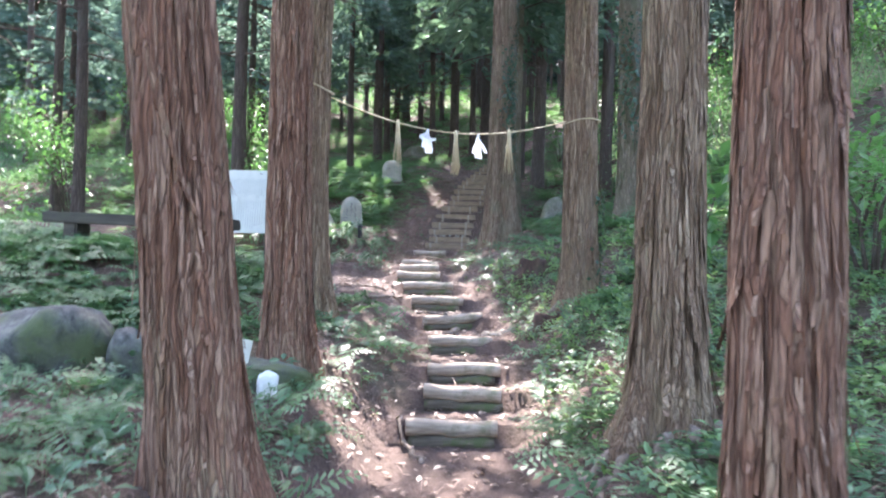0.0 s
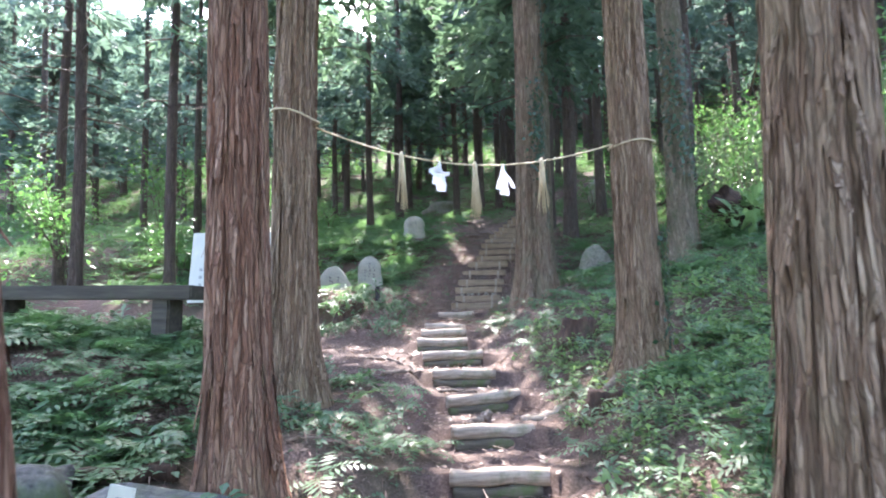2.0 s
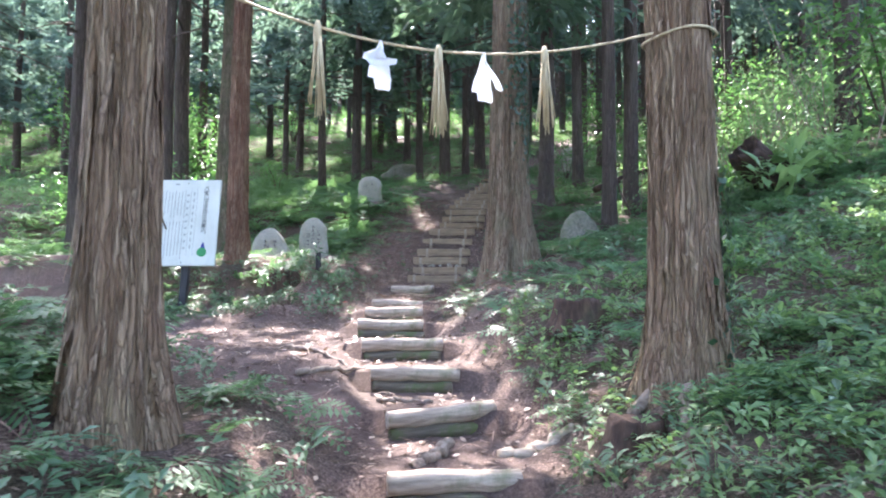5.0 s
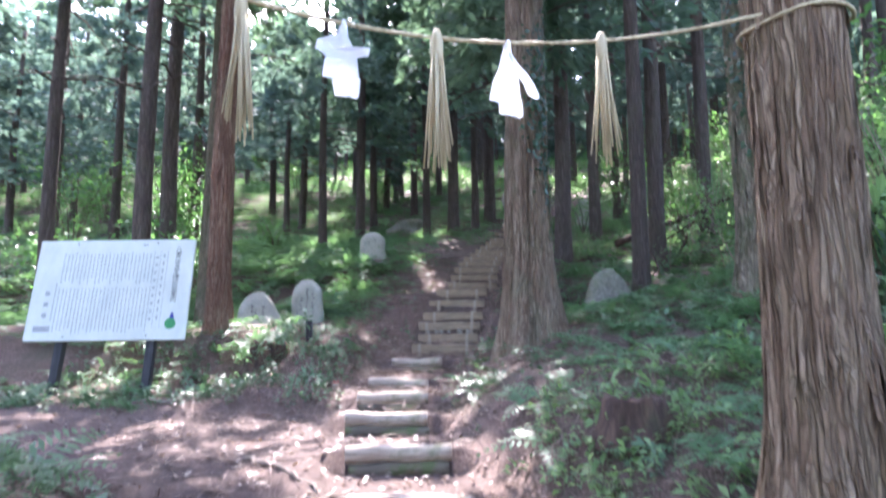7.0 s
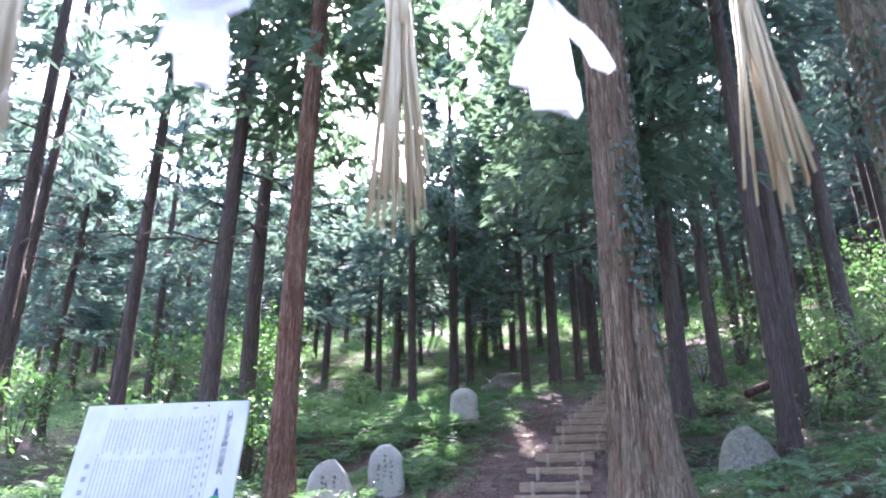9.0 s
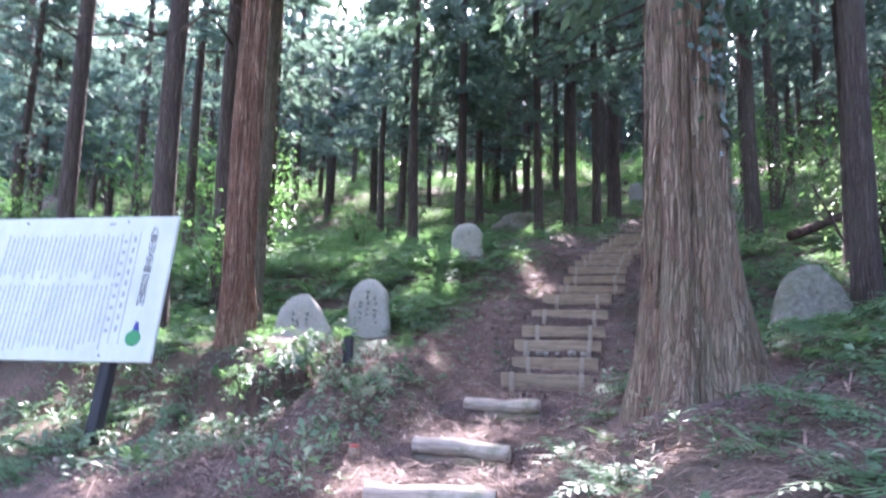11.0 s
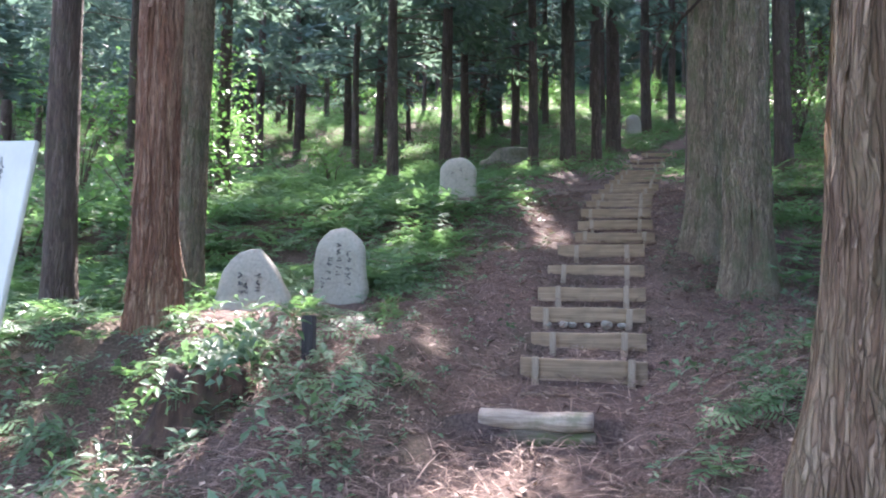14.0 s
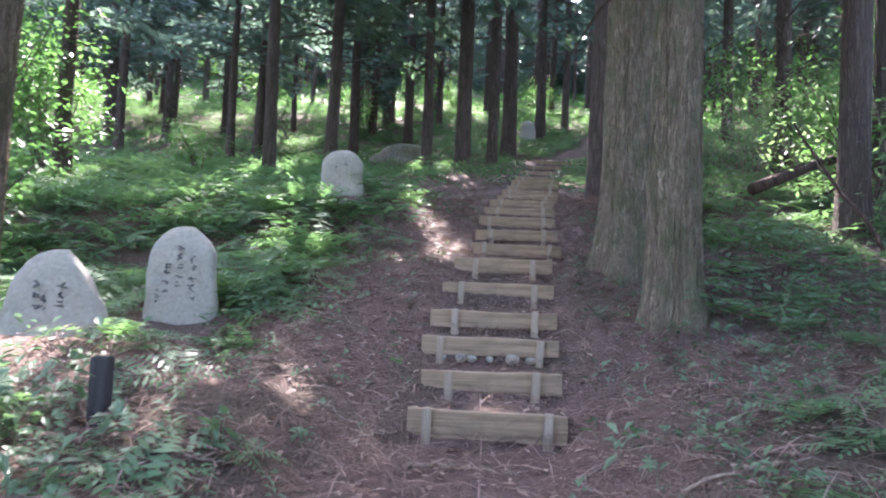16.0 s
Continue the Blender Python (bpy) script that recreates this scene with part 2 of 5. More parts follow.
DARK_LOG = plain_material("dark_log", [(0.3, (0.05, 0.038, 0.026)), (0.5, (0.11, 0.088, 0.06)), (0.72, (0.2, 0.165, 0.115))], 30, (0.06, 1, 1), 0.9, 0.6, 0.012, (7, 0.48, 0.64, (0.075, 0.095, 0.03), 0.85))
INK = plain_material("engraved_letters", [(0.3, (0.06, 0.06, 0.055)), (0.7, (0.11, 0.11, 0.1))], 30)
BOARD = plain_material("white_board_paint", [(0.3, (0.4, 0.4, 0.33)), (0.55, (0.48, 0.48, 0.4)), (0.8, (0.54, 0.54, 0.46))], 3, (1, 1, 0.4), 0.45, 0.05, 0.002, (8, 0.62, 0.8, (0.5, 0.5, 0.42), 0.4))
BLACK = plain_material("black_print", [(0.3, (0.02, 0.022, 0.025)), (0.7, (0.04, 0.042, 0.045))], 20, rough=0.6, strength=0.05)
GREY_PRINT = plain_material("grey_print", [(0.3, (0.2, 0.2, 0.19)), (0.7, (0.3, 0.3, 0.28))], 40, rough=0.6, strength=0.05)
GREEN_PRINT = plain_material("green_print", [(0.3, (0.02, 0.16, 0.05)), (0.7, (0.04, 0.22, 0.07))], 40, rough=0.6, strength=0.05)
BLUE_PRINT = plain_material("blue_print", [(0.3, (0.03, 0.03, 0.14)), (0.7, (0.05, 0.05, 0.2))], 40, rough=0.6, strength=0.05)
POST = plain_material("dark_stained_post", [(0.3, (0.016, 0.015, 0.014)), (0.55, (0.035, 0.032, 0.03)), (0.8, (0.07, 0.065, 0.06))], 24, (1, 1, 0.08), 0.75, 0.4, 0.006)
BENCH = plain_material("old_bench_timber", [(0.3, (0.03, 0.026, 0.02)), (0.55, (0.065, 0.056, 0.042)), (0.8, (0.115, 0.1, 0.078))], 18, (0.08, 1, 1), 0.85, 0.5, 0.01, (3, 0.5, 0.7, (0.06, 0.07, 0.035), 0.5))
STRAW = plain_material("rice_straw", [(0.3, (0.3, 0.23, 0.12)), (0.5, (0.46, 0.37, 0.22)), (0.75, (0.6, 0.52, 0.34))], 50, (1, 1, 0.1), 0.7, 0.4, 0.004)
PAPER = leaf_material("white_paper", (0.78, 0.79, 0.8), (0.8, 0.81, 0.82), (0.82, 0.82, 0.83), (0.85, 0.86, 0.88), 0.45, 0.6)
ROOT = plain_material("bare_root", [(0.3, (0.1, 0.07, 0.05)), (0.5, (0.2, 0.15, 0.11)), (0.75, (0.32, 0.26, 0.2))], 30, (1, 1, 1), 0.85, 0.5, 0.01)
DEADWOOD = plain_material("rotten_wood", [(0.3, (0.02, 0.013, 0.01)), (0.5, (0.06, 0.036, 0.025)), (0.75, (0.14, 0.085, 0.055))], 16, (1, 1, 0.25), 0.95, 0.9, 0.03, (3, 0.55, 0.7, (0.06, 0.08, 0.03), 0.5))
RED = plain_material("red_paint", [(0.3, (0.5, 0.05, 0.03)), (0.7, (0.65, 0.1, 0.06))], 20, rough=0.5, strength=0.1)

# ---- mesh helpers ----
def mesh_from(name, verts, faces, smooth=False):
    me = bpy.data.meshes.new(name)
    me.from_pydata([tuple(v) for v in verts], [], faces)
    if smooth:
        me.polygons.foreach_set("use_smooth", [True] * len(me.polygons))
    me.update()
    return me

def quad_mesh(name, q):
    """A mesh of separate four-cornered faces, from an array (n, 4, 3)."""
    q = np.asarray(q, np.float32)
    n = len(q)
    me = bpy.data.meshes.new(name)
    me.vertices.add(4 * n)
    me.vertices.foreach_set("co", q.reshape(-1))
    me.loops.add(4 * n)
    me.loops.foreach_set("vertex_index", np.arange(4 * n, dtype=np.int32))
    me.polygons.add(n)
    me.polygons.foreach_set("loop_start", np.arange(0, 4 * n, 4, dtype=np.int32))
    me.update(calc_edges=True)
    return me

def put(name, me, material, parent=None, label="", m=None):
    ob = new(name, me)
    if material is not None and not me.materials:
        me.materials.append(material)
    if m is not None:
        ob.matrix_basis = m
    ob.parent = parent
    if label:
        tagged(ob, label)
    return ob

def part(name, bm, material, parent, label=""):
    me = bpy.data.meshes.new(name)
    bm.to_mesh(me)
    bm.free()
    return put(name, me, material, parent, label)

def box(bm, cx, cy, cz, sx, sy, sz, bevel=0.0, turn=None, rough=0.0):
    made = bmesh.ops.create_cube(bm, size=1.0)
    vs = made["verts"]
    for v in vs:
        v.co = Vector((v.co.x * sx, v.co.y * sy, v.co.z * sz))
    if bevel:
        es = list({e for v in vs for e in v.link_edges})
        out = bmesh.ops.bevel(bm, geom=es, offset=bevel, segments=2, affect="EDGES")
        vs = list({v for f in out["faces"] for v in f.verts} | {v for v in vs if v.is_valid})
    m = Matrix.Translation((cx, cy, cz)) @ (turn if turn is not None else Matrix())
    for v in vs:
        v.co = m @ v.co
        if rough:
            v.co += noise.noise_vector(v.co * 7) * rough
    return vs

def tube_mesh(name, pts, radii, sides=8, wobble=0.0, cap=True):
    """A tapering tube along a line of points."""
    pts = [Vector(p) for p in pts]
    verts, faces = [], []
    for i, p in enumerate(pts):
        d = (pts[min(i + 1, len(pts) - 1)] - pts[max(i - 1, 0)]).normalized()
        a = d.orthogonal().normalized() if i == 0 else (a - d * a.dot(d)).normalized()
        b = d.cross(a)
        for k in range(sides):
            t = 2 * math.pi * k / sides
            r = radii[i] * (1 + wobble * noise.noise(Vector((math.cos(t) * 2, math.sin(t) * 2, i * 0.6)) + p))
            verts.append(p + (a * math.cos(t) + b * math.sin(t)) * r)
    n = len(pts)
    for i in range(n - 1):
        for k in range(sides):
            k2 = (k + 1) % sides
            faces.append((i * sides + k, i * sides + k2, (i + 1) * sides + k2, (i + 1) * sides + k))
    if cap:
        faces.append(tuple(range(sides - 1, -1, -1)))
        faces.append(tuple((n - 1) * sides + k for k in range(sides)))
    return mesh_from(name, verts, faces, True)

def thing(name, label, category, loc=(0, 0, 0), group="", kind=""):
    ob = new(name)
    ob.empty_display_size = 0.1
    ob.location = loc
    return tagged(ob, label, category, group, kind)

# ---- the lie of the land ----
LOGS = [  # left end x, right end x, y, top z, skew of the right end in y
    (-0.21, 0.42, 4.95, 0.26, 0.0), (-0.10, 0.50, 5.62, 0.38, -0.03), (-0.08, 0.55, 6.3, 0.47, -0.03), (-0.10, 0.54, 7.26, 0.60, 0.12),
    (-0.18, 0.50, 8.3, 0.74, 0.22), (-0.37, 0.29, 9.2, 0.91, 0.04), (-0.53, 0.17, 10.05, 1.07, 0.02), (-0.69, -0.03, 11.1, 1.19, 0.03),
    (-0.70, -0.05, 12.0, 1.30, 0.0), (-0.73, -0.08, 13.3, 1.37, -0.05), (-0.56, 0.07, 14.62, 1.57, -0.1)]
PLANKS = [  # left x, right x, y, top z
    (-0.38, 0.58, 15.86, 1.75), (-0.31, 0.66, 16.48, 1.92), (-0.32, 0.72, 16.95, 2.12), (-0.26, 0.79, 17.42, 2.31),
    (-0.16, 0.86, 18.0, 2.55), (-0.04, 0.94, 18.58, 2.81), (0.2, 1.2, 19.5, 3.02), (0.26, 1.26, 20.1, 3.24), (0.34, 1.34, 20.75, 3.47),
    (0.46, 1.46, 21.5, 3.68), (0.6, 1.6, 22.3, 3.9), (0.78, 1.78, 23.1, 4.1), (0.96, 1.96, 24.0, 4.32), (1.14, 2.14, 25.0, 4.56), (1.36, 2.36, 26.1, 4.84),
    (1.58, 2.58, 27.3, 5.14), (1.82, 2.82, 28.6, 5.5), (2.15, 3.15, 29.8, 5.86), (2.6, 3.6, 31.0, 6.25)]
STEPS = [(l[2] + l[4] / 2, l[3], (l[0] + l[1]) / 2) for l in LOGS] + [(p[2], p[3], (p[0] + p[1]) / 2) for p in PLANKS]
PY = np.array([-14, -4, 0, 3.5] + [s[0] for s in STEPS] + [36, 45, 60, 90, 160])
PZ = np.array([-0.55, -0.12, 0.0, 0.1] + [s[1] - 0.06 for s in STEPS] + [7.9, 11.2, 16.5, 25, 34.0])
PX = np.array([0.3, 0.15, 0.1, 0.1] + [s[2] for s in STEPS] + [5.6, 10.0, 15, 18, 20])
SY, SZ = np.array([s[0] for s in STEPS]), np.array([s[1] for s in STEPS])

def sstep(a, b, x):
    t = np.clip((x - a) / (b - a), 0, 1)
    return t * t * (3 - 2 * t)

def bumps(x, y):
    return (0.05 * np.sin(x * 1.7 + 0.6 * y) * np.sin(y * 1.3 - 0.4 * x + 1) + 0.03 * np.sin(x * 3.9 + 1.3) * np.sin(y * 4.3 + x)
            + 0.015 * np.sin(x * 9.1 + y * 2) * np.sin(y * 8.3 - x * 3))

def side_path(x, y):
    """1 on the bare clearing that joins from the side, 0 off it."""
    low = np.clip(7.75 - 0.95 * (x + 0.7), 7.6, 9.9)
    return sstep(low - 0.25, low + 0.35, y) * (1 - sstep(11.6, 12.3, y + 0.08 * (x + 0.6))) * (1 - sstep(-0.6, 0.1, x)) * sstep(-7.5, -6.0, x)

def land(x, y):
    """The ground's height."""
    x, y = np.asarray(x, float), np.asarray(y, float)
    zc, xc = np.interp(y, PY, PZ), np.interp(y, PY, PX)
    d = x - xc
    # treads: level behind each step, dropping at its face
    i = np.clip(np.searchsorted(SY, y, side="right") - 1, 0, len(SY) - 2)
    t = np.clip((y - SY[i]) / (SY[i + 1] - SY[i]), 0, 1)
    rise = SZ[i + 1] - SZ[i]
    drop = np.where(SZ[i + 1] > 1.7, 0.2, 0.19)
    tread = SZ[i] - 0.045 + np.clip(rise + 0.045 - drop, -0.07, 1) * t
    first = 0.0 + np.clip(y, -20, 4.9) * 0.017
    tread = np.where(y < SY[0], np.where(y < 0, zc, first), tread)
    tread = np.where(y > SY[-1], zc, tread)
    on = 1 - sstep(0.42, 0.62, np.abs(d))
    # banks on both sides
    near = 1 - sstep(7.5, 10, y)
    left = near * (0.36 * sstep(0.45, 1.15, -d) + 0.1 * np.clip(-d - 1.1, 0, 8))
    late = 1.35 * sstep(1.2, 2.4, -d)
    left = left + 0.3 * sstep(1.3, 2.6, -d) * sstep(5.3, 6.6, y) * (1 - sstep(8.0, 9.6, y))
    left = left - 0.16 * sstep(1.4, 2.6, -d) * sstep(11.8, 12.8, y) * (1 - sstep(14.2, 15.2, y))
    left = left + (sstep(12.6 + late, 14.6 + 0.7 * late, y) * (1 - sstep(16, 20, y))) * (0.28 * sstep(0.5, 1.5, -d) + 0.13 * sstep(1.8, 3.0, -d))
    left = left - sstep(15.6, 16.8, y) * (1 - sstep(18.5, 21, y)) * 0.13 * np.clip(-d - 0.6, 0, 3.2)
    left = left - sstep(16, 19, y) * 0.03 * np.clip(-d - 0.6, 0, 9) * (1 - sstep(30, 60, y))
    left = left + 0.18 * sstep(19.5, 21.5, y) * (1 - sstep(26, 30, y)) * sstep(1.2, 2.2, -d)
    right = 0.3 * sstep(0.5, 1.2, d) * (1 - sstep(15, 18, y)) + np.clip(d - 1.0, 0, 14) * (0.3 - 0.2 * sstep(13.5, 18, y)) * (1 - 0.6 * (1 - sstep(1, 6, y)))
    right = right + 0.22 * np.clip(d - 4.5, 0, 9) * sstep(8, 13, y)
    bank = zc - 0.02 + np.where(d < 0, left, right) + bumps(x, y) * sstep(0.5, 1.2, np.abs(d))
    sp = side_path(x, y)
    flat = np.minimum(1.0 + 0.03 * (y - 10) + 0.02 * np.clip(-x - 2, 0, 10), zc + 0.1 * np.clip(-d, 0, 2))
    bank = bank * (1 - sp) + flat * sp
    return on * tread + (1 - on) * bank

def path_mask(x, y):
    d = np.abs(x - np.interp(y, PY, PX))
    bare = (1 - sstep(0.36, 0.62, d)) * (1 - 0.9 * sstep(15.2, 17, y)) * (1 - sstep(20, 24, y))
    wide = (1 - sstep(0.5, 1.1, d)) * (1 - sstep(4.0, 5.2, y))
    return np.clip(np.maximum(np.maximum(bare, side_path(x, y)), wide), 0, 1)

def lz(x, y):
    return float(land(x, y))

def axis(fine, coarse):
    return np.concatenate([np.arange(a, b, s) for a, b, s in [*fine, *coarse]])
GX = axis([(-160, -40, 12), (-40, -12, 1.6), (-12, -4.5, 0.5), (-4.5, -1.3, 0.16), (-1.3, 1.4, 0.06), (1.4, 5, 0.16), (5, 12, 0.5), (12, 40, 1.6), (40, 161, 12)], [])
GY = axis([(-60, -14, 6), (-14, -2, 0.6), (-2, 3, 0.2), (3, 19, 0.06), (19, 32, 0.12), (32, 45, 0.6), (45, 70, 2), (70, 161, 10)], [])
gx, gy = np.meshgrid(GX, GY)
gz = land(gx, gy) + np.random.normal(0, 0.006, gx.shape)
nx, ny = len(GX), len(GY)
idx = np.arange(nx * ny).reshape(ny, nx)
cells = np.stack([idx[:-1, :-1], idx[:-1, 1:], idx[1:, 1:], idx[1:, :-1]], -1).reshape(-1, 4)
gme = bpy.data.meshes.new("ground")
gme.vertices.add(nx * ny)
gme.vertices.foreach_set("co", np.stack([gx, gy, gz], -1).astype(np.float32).reshape(-1))
gme.loops.add(cells.size)
gme.loops.foreach_set("vertex_index", cells.astype(np.int32).reshape(-1))
gme.polygons.add(len(cells))
gme.polygons.foreach_set("loop_start", np.arange(0, cells.size, 4, dtype=np.int32))
gme.update(calc_edges=True)
gme.polygons.foreach_set("use_smooth", np.ones(len(cells), bool))
gme.attributes.new("path", "FLOAT", "POINT").data.foreach_set("value", path_mask(gx, gy).astype(np.float32).reshape(-1))
tagged(put("ground", gme, GROUND), "brown forest floor with trodden earth and litter", "ground", kind="structure")

# ---- trees ----
def trunk_mesh(name, r, height, sides, rings, lean=(0, 0), flare=0.55, lobes=5, ridges=0.012, seed=0, flare_h=0.5, buttress=None):
    """A tapering trunk with root flare, fibrous ridges and a slight bend."""
    rnd = random.Random(seed)
    ph = [rnd.uniform(0, 6.28) for _ in range(6)]
    th = np.linspace(0, 2 * np.pi, sides, endpoint=False)
    zs = -0.35 + (height + 0.35) * np.linspace(0, 1, rings) ** 1.7
    V = []
    for z in zs:
        taper = 1 - 0.6 * max(z, 0) / height
        fl = flare * math.exp(-max(z, -0.1) / flare_h * 1.6)
        lob = 0.5 + 0.5 * np.cos(lobes * th + ph[0]) * 0.7 + 0.3 * np.cos((lobes - 2) * th + ph[1])
        rr = r * (taper + fl * (0.45 + 0.75 * lob))
        if buttress:
            rr = rr + r * buttress[1] * np.exp(-((np.angle(np.exp(1j * (th - buttress[0])))) / 0.55) ** 2) * math.exp(-max(z, 0) / buttress[2])
        rid = 0
        if ridges:
            k = 5.5 * (r / 0.2)
            rid = np.array([0.55 - 2.2 * abs(noise.noise(Vector((math.cos(a + 0.05 * z) * k, math.sin(a + 0.05 * z) * k, z * 0.45 + seed))))
                            + 0.8 * noise.noise(Vector((math.cos(a) * 2.6 * k, math.sin(a) * 2.6 * k, z * 1.3 + seed))) for a in th])
        rr = rr + ridges * rid
        bx = lean[0] * z + 0.03 * math.sin(z * 0.5 + ph[2])
        by = lean[1] * z + 0.03 * math.sin(z * 0.43 + ph[3])
        V.append(np.stack([bx + rr * np.cos(th), by + rr * np.sin(th), np.full(sides, z)], -1))
    V = np.concatenate(V)
    F = [(i * sides + k, i * sides + (k + 1) % sides, (i + 1) * sides + (k + 1) % sides, (i + 1) * sides + k) for i in range(rings - 1) for k in range(sides)]
    F.append(tuple((rings - 1) * sides + k for k in range(sides)))
    return mesh_from(name, V, F, True)

def strips_mesh(r, seed, n=90, top=4.5, lean=(0, 0), flare=0.3):
    """Peeling strips of bark that stand off the trunk."""
    rnd_ = random.Random(seed)
    ph = [rnd_.uniform(0, 6.28) for _ in range(6)]
    rng = np.random.default_rng(seed)
    out = []
    for _ in range(n):
        a, z0, ln, w = rng.uniform(0, 6.28), rng.uniform(0.05, top), rng.uniform(0.12, 0.55), rng.uniform(0.006, 0.022)
        lift, drift = rng.uniform(0.002, 0.022) + (0.03 if rng.uniform() < 0.12 else 0), rng.uniform(-0.035, 0.035)
        prev = None
        for j in range(4):
            z = z0 + ln * j / 3
            rr = r * (1 - 0.04 * z + flare * 1.0 * math.exp(-z / 0.32)) + 0.006 + lift * (1 - j / 3) ** 2
            aa, ww = a + drift * j, w / r * (0.35 + 0.65 * math.sin(0.5 + 2.4 * j / 3)) * 0.7
            cur = [(lean[0] * z + 0.03 * math.sin(z * 0.5 + ph[2]) + rr * math.cos(aa + s * ww), lean[1] * z + 0.03 * math.sin(z * 0.43 + ph[3]) + rr * math.sin(aa + s * ww), z) for s in (-1, 1)]
            if prev:
                out.append([prev[0], prev[1], cur[1], cur[0]])
            prev = cur
    return quad_mesh("bark_fringe", np.array(out))

def sunlit(c):
    """Whether points lie in the shafts that reach the sunlit spots."""
    s = np.array(SUN_DIR)
    hit = np.zeros(len(c), bool)
    for x, y, z, r in SUN_GAPS:
        o = c - np.array([x, y, z])
        t = o @ s
        hit |= (np.linalg.norm(o - t[:, None] * s, axis=1) < r + 0.15) & (t > 0)
    return hit

def crown_quads(rng, z0, z1, spread, branches, clumps, blade=0.3, droop=0.35, per=5):
    """Sprays of a conifer's foliage on drooping branches, as narrow blades."""
    nb = branches
    f = np.sort(rng.uniform(0, 1, nb))
    zb, az = z0 + (z1 - z0) * f, rng.uniform(0, 2 * np.pi, nb)
    ln = spread * (1 - 0.75 * f) * rng.uniform(0.6, 1.1, nb)
    u = rng.uniform(0.25, 1.0, (nb, clumps))
    px = (ln[:, None] * u) * np.cos(az)[:, None] + rng.normal(0, 0.12, u.shape)
    py = (ln[:, None] * u) * np.sin(az)[:, None] + rng.normal(0, 0.12, u.shape)
    pz = zb[:, None] - droop * (u ** 2) * ln[:, None] + 0.15 * u * ln[:, None] + rng.normal(0, 0.1, u.shape)
    c = np.stack([px, py, pz], -1).reshape(-1, 3)
    a0 = np.repeat(az, clumps)
    n = len(c)
    q = []
    for _ in range(per):
        a = a0 + rng.normal(0, 0.8, n)
        el = rng.normal(-0.35, 0.4, n)
        d = np.stack([np.cos(a) * np.cos(el), np.sin(a) * np.cos(el), np.sin(el)], -1)
        side = np.cross(d, rng.normal(0, 1, (n, 3)))
        side /= np.linalg.norm(side, axis=1)[:, None]
        L = (blade * rng.uniform(0.6, 1.3, n))[:, None]
        w = L * 0.16
        o = c + rng.normal(0, 0.06, (n, 3))
        q.append(np.stack([o, o + d * L * 0.5 + side * w, o + d * L, o + d * L * 0.5 - side * w], 1))
    return np.concatenate(q)

def branch_mesh(rng, z0, z1, spread, branches):
    V, F = [], []
    for _ in range(branches):
        f = rng.uniform()
        z, az, ln = z0 + (z1 - z0) * f, rng.uniform(0, 6.28), spread * (1 - 0.7 * f) * rng.uniform(0.5, 1.0)
        b = len(V)
        for j, u in enumerate((0.0, 0.5, 1.0)):
            c = Vector((math.cos(az) * ln * u, math.sin(az) * ln * u, z - 0.3 * u * u * ln + 0.1 * u * ln))
            for k in range(3):
                t = k * 2.094
                V.append(c + Vector((-math.sin(az) * math.cos(t), math.cos(az) * math.cos(t), math.sin(t))) * (0.028 * (1.15 - u)))
        for j in range(2):
            for k in range(3):
                F.append((b + j * 3 + k, b + j * 3 + (k + 1) % 3, b + j * 3 + 3 + (k + 1) % 3, b + j * 3 + 3 + k))
    return mesh_from("branch", V, F, True)

def near_tree(x, y, r, bark, label, lean=(0, 0), flare=0.5, lobes=5, seed=1, crown=6.5, strips=90, sides=104, rings=64, z=None, buttress=None, height=17.0, flare_h=0.5, branches=84, spread=3.4, ridges=0.024):
    base = lz(x, y) if z is None else z
    t = thing("cedar_tree", label, "tree", (x, y, base), "cedars along the path")
    put("trunk", trunk_mesh("trunk", r, height, sides, rings, lean, flare, lobes, ridges, seed, flare_h, buttress), bark, t)
    if strips:
        tagged(put("bark_fringe", strips_mesh(r, seed, 5 * strips, 4.5, lean, flare), bark, t, "loose peeling strips of bark"), kind="stuff")
    rng = np.random.default_rng(seed + 100)
    q = crown_quads(rng, crown, height - 0.3, spread, branches, 11, 0.34)
    q[..., 0] += lean[0] * q[..., 2]
    q[..., 1] += lean[1] * q[..., 2]
    q = q[~sunlit(q.mean(1) + np.array([x, y, base]))]
    put("crown", quad_mesh("crown", q), CONIFER, t, "dark green drooping needle foliage")
    bm_ = branch_mesh(rng, crown - 1.5, height - 1, spread, 20)
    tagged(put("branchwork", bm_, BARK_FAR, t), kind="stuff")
    return t

near_tree(-0.96, 2.86, 0.188, BARK_RED, "reddish-brown cedar trunk with stringy bark, leaning beside the path", (-0.105, 0), 0.4, 5, 11, strips=70)
near_tree(1.37, 3.95, 0.19, BARK_BROWN, "tall brown cedar with shaggy bark and spreading roots", (0.0, 0), 0.65, 6, 12, strips=120, flare_h=0.4, branches=50)
near_tree(1.11, 2.12, 0.16, BARK_RED, "thick cedar trunk with flaking reddish bark beside the path", (0.01, 0), 0.4, 5, 13, strips=110, branches=50)
near_tree(-1.09, 5.08, 0.155, BARK_RED, "slim straight cedar with red-brown bark on the bank", (-0.012, 0), 0.6, 5, 14, strips=60)
near_tree(-1.3, 6.9, 0.165, BARK_BROWN, "brown cedar with a straw rope tied round it", (0.0, 0), 0.75, 6, 15, strips=90, flare_h=0.6)
near_tree(1.57, 7.8, 0.19, BARK_BROWN, "brown cedar holding one end of the straw rope", (0.0, 0), 0.6, 6, 16, strips=110, branches=46)
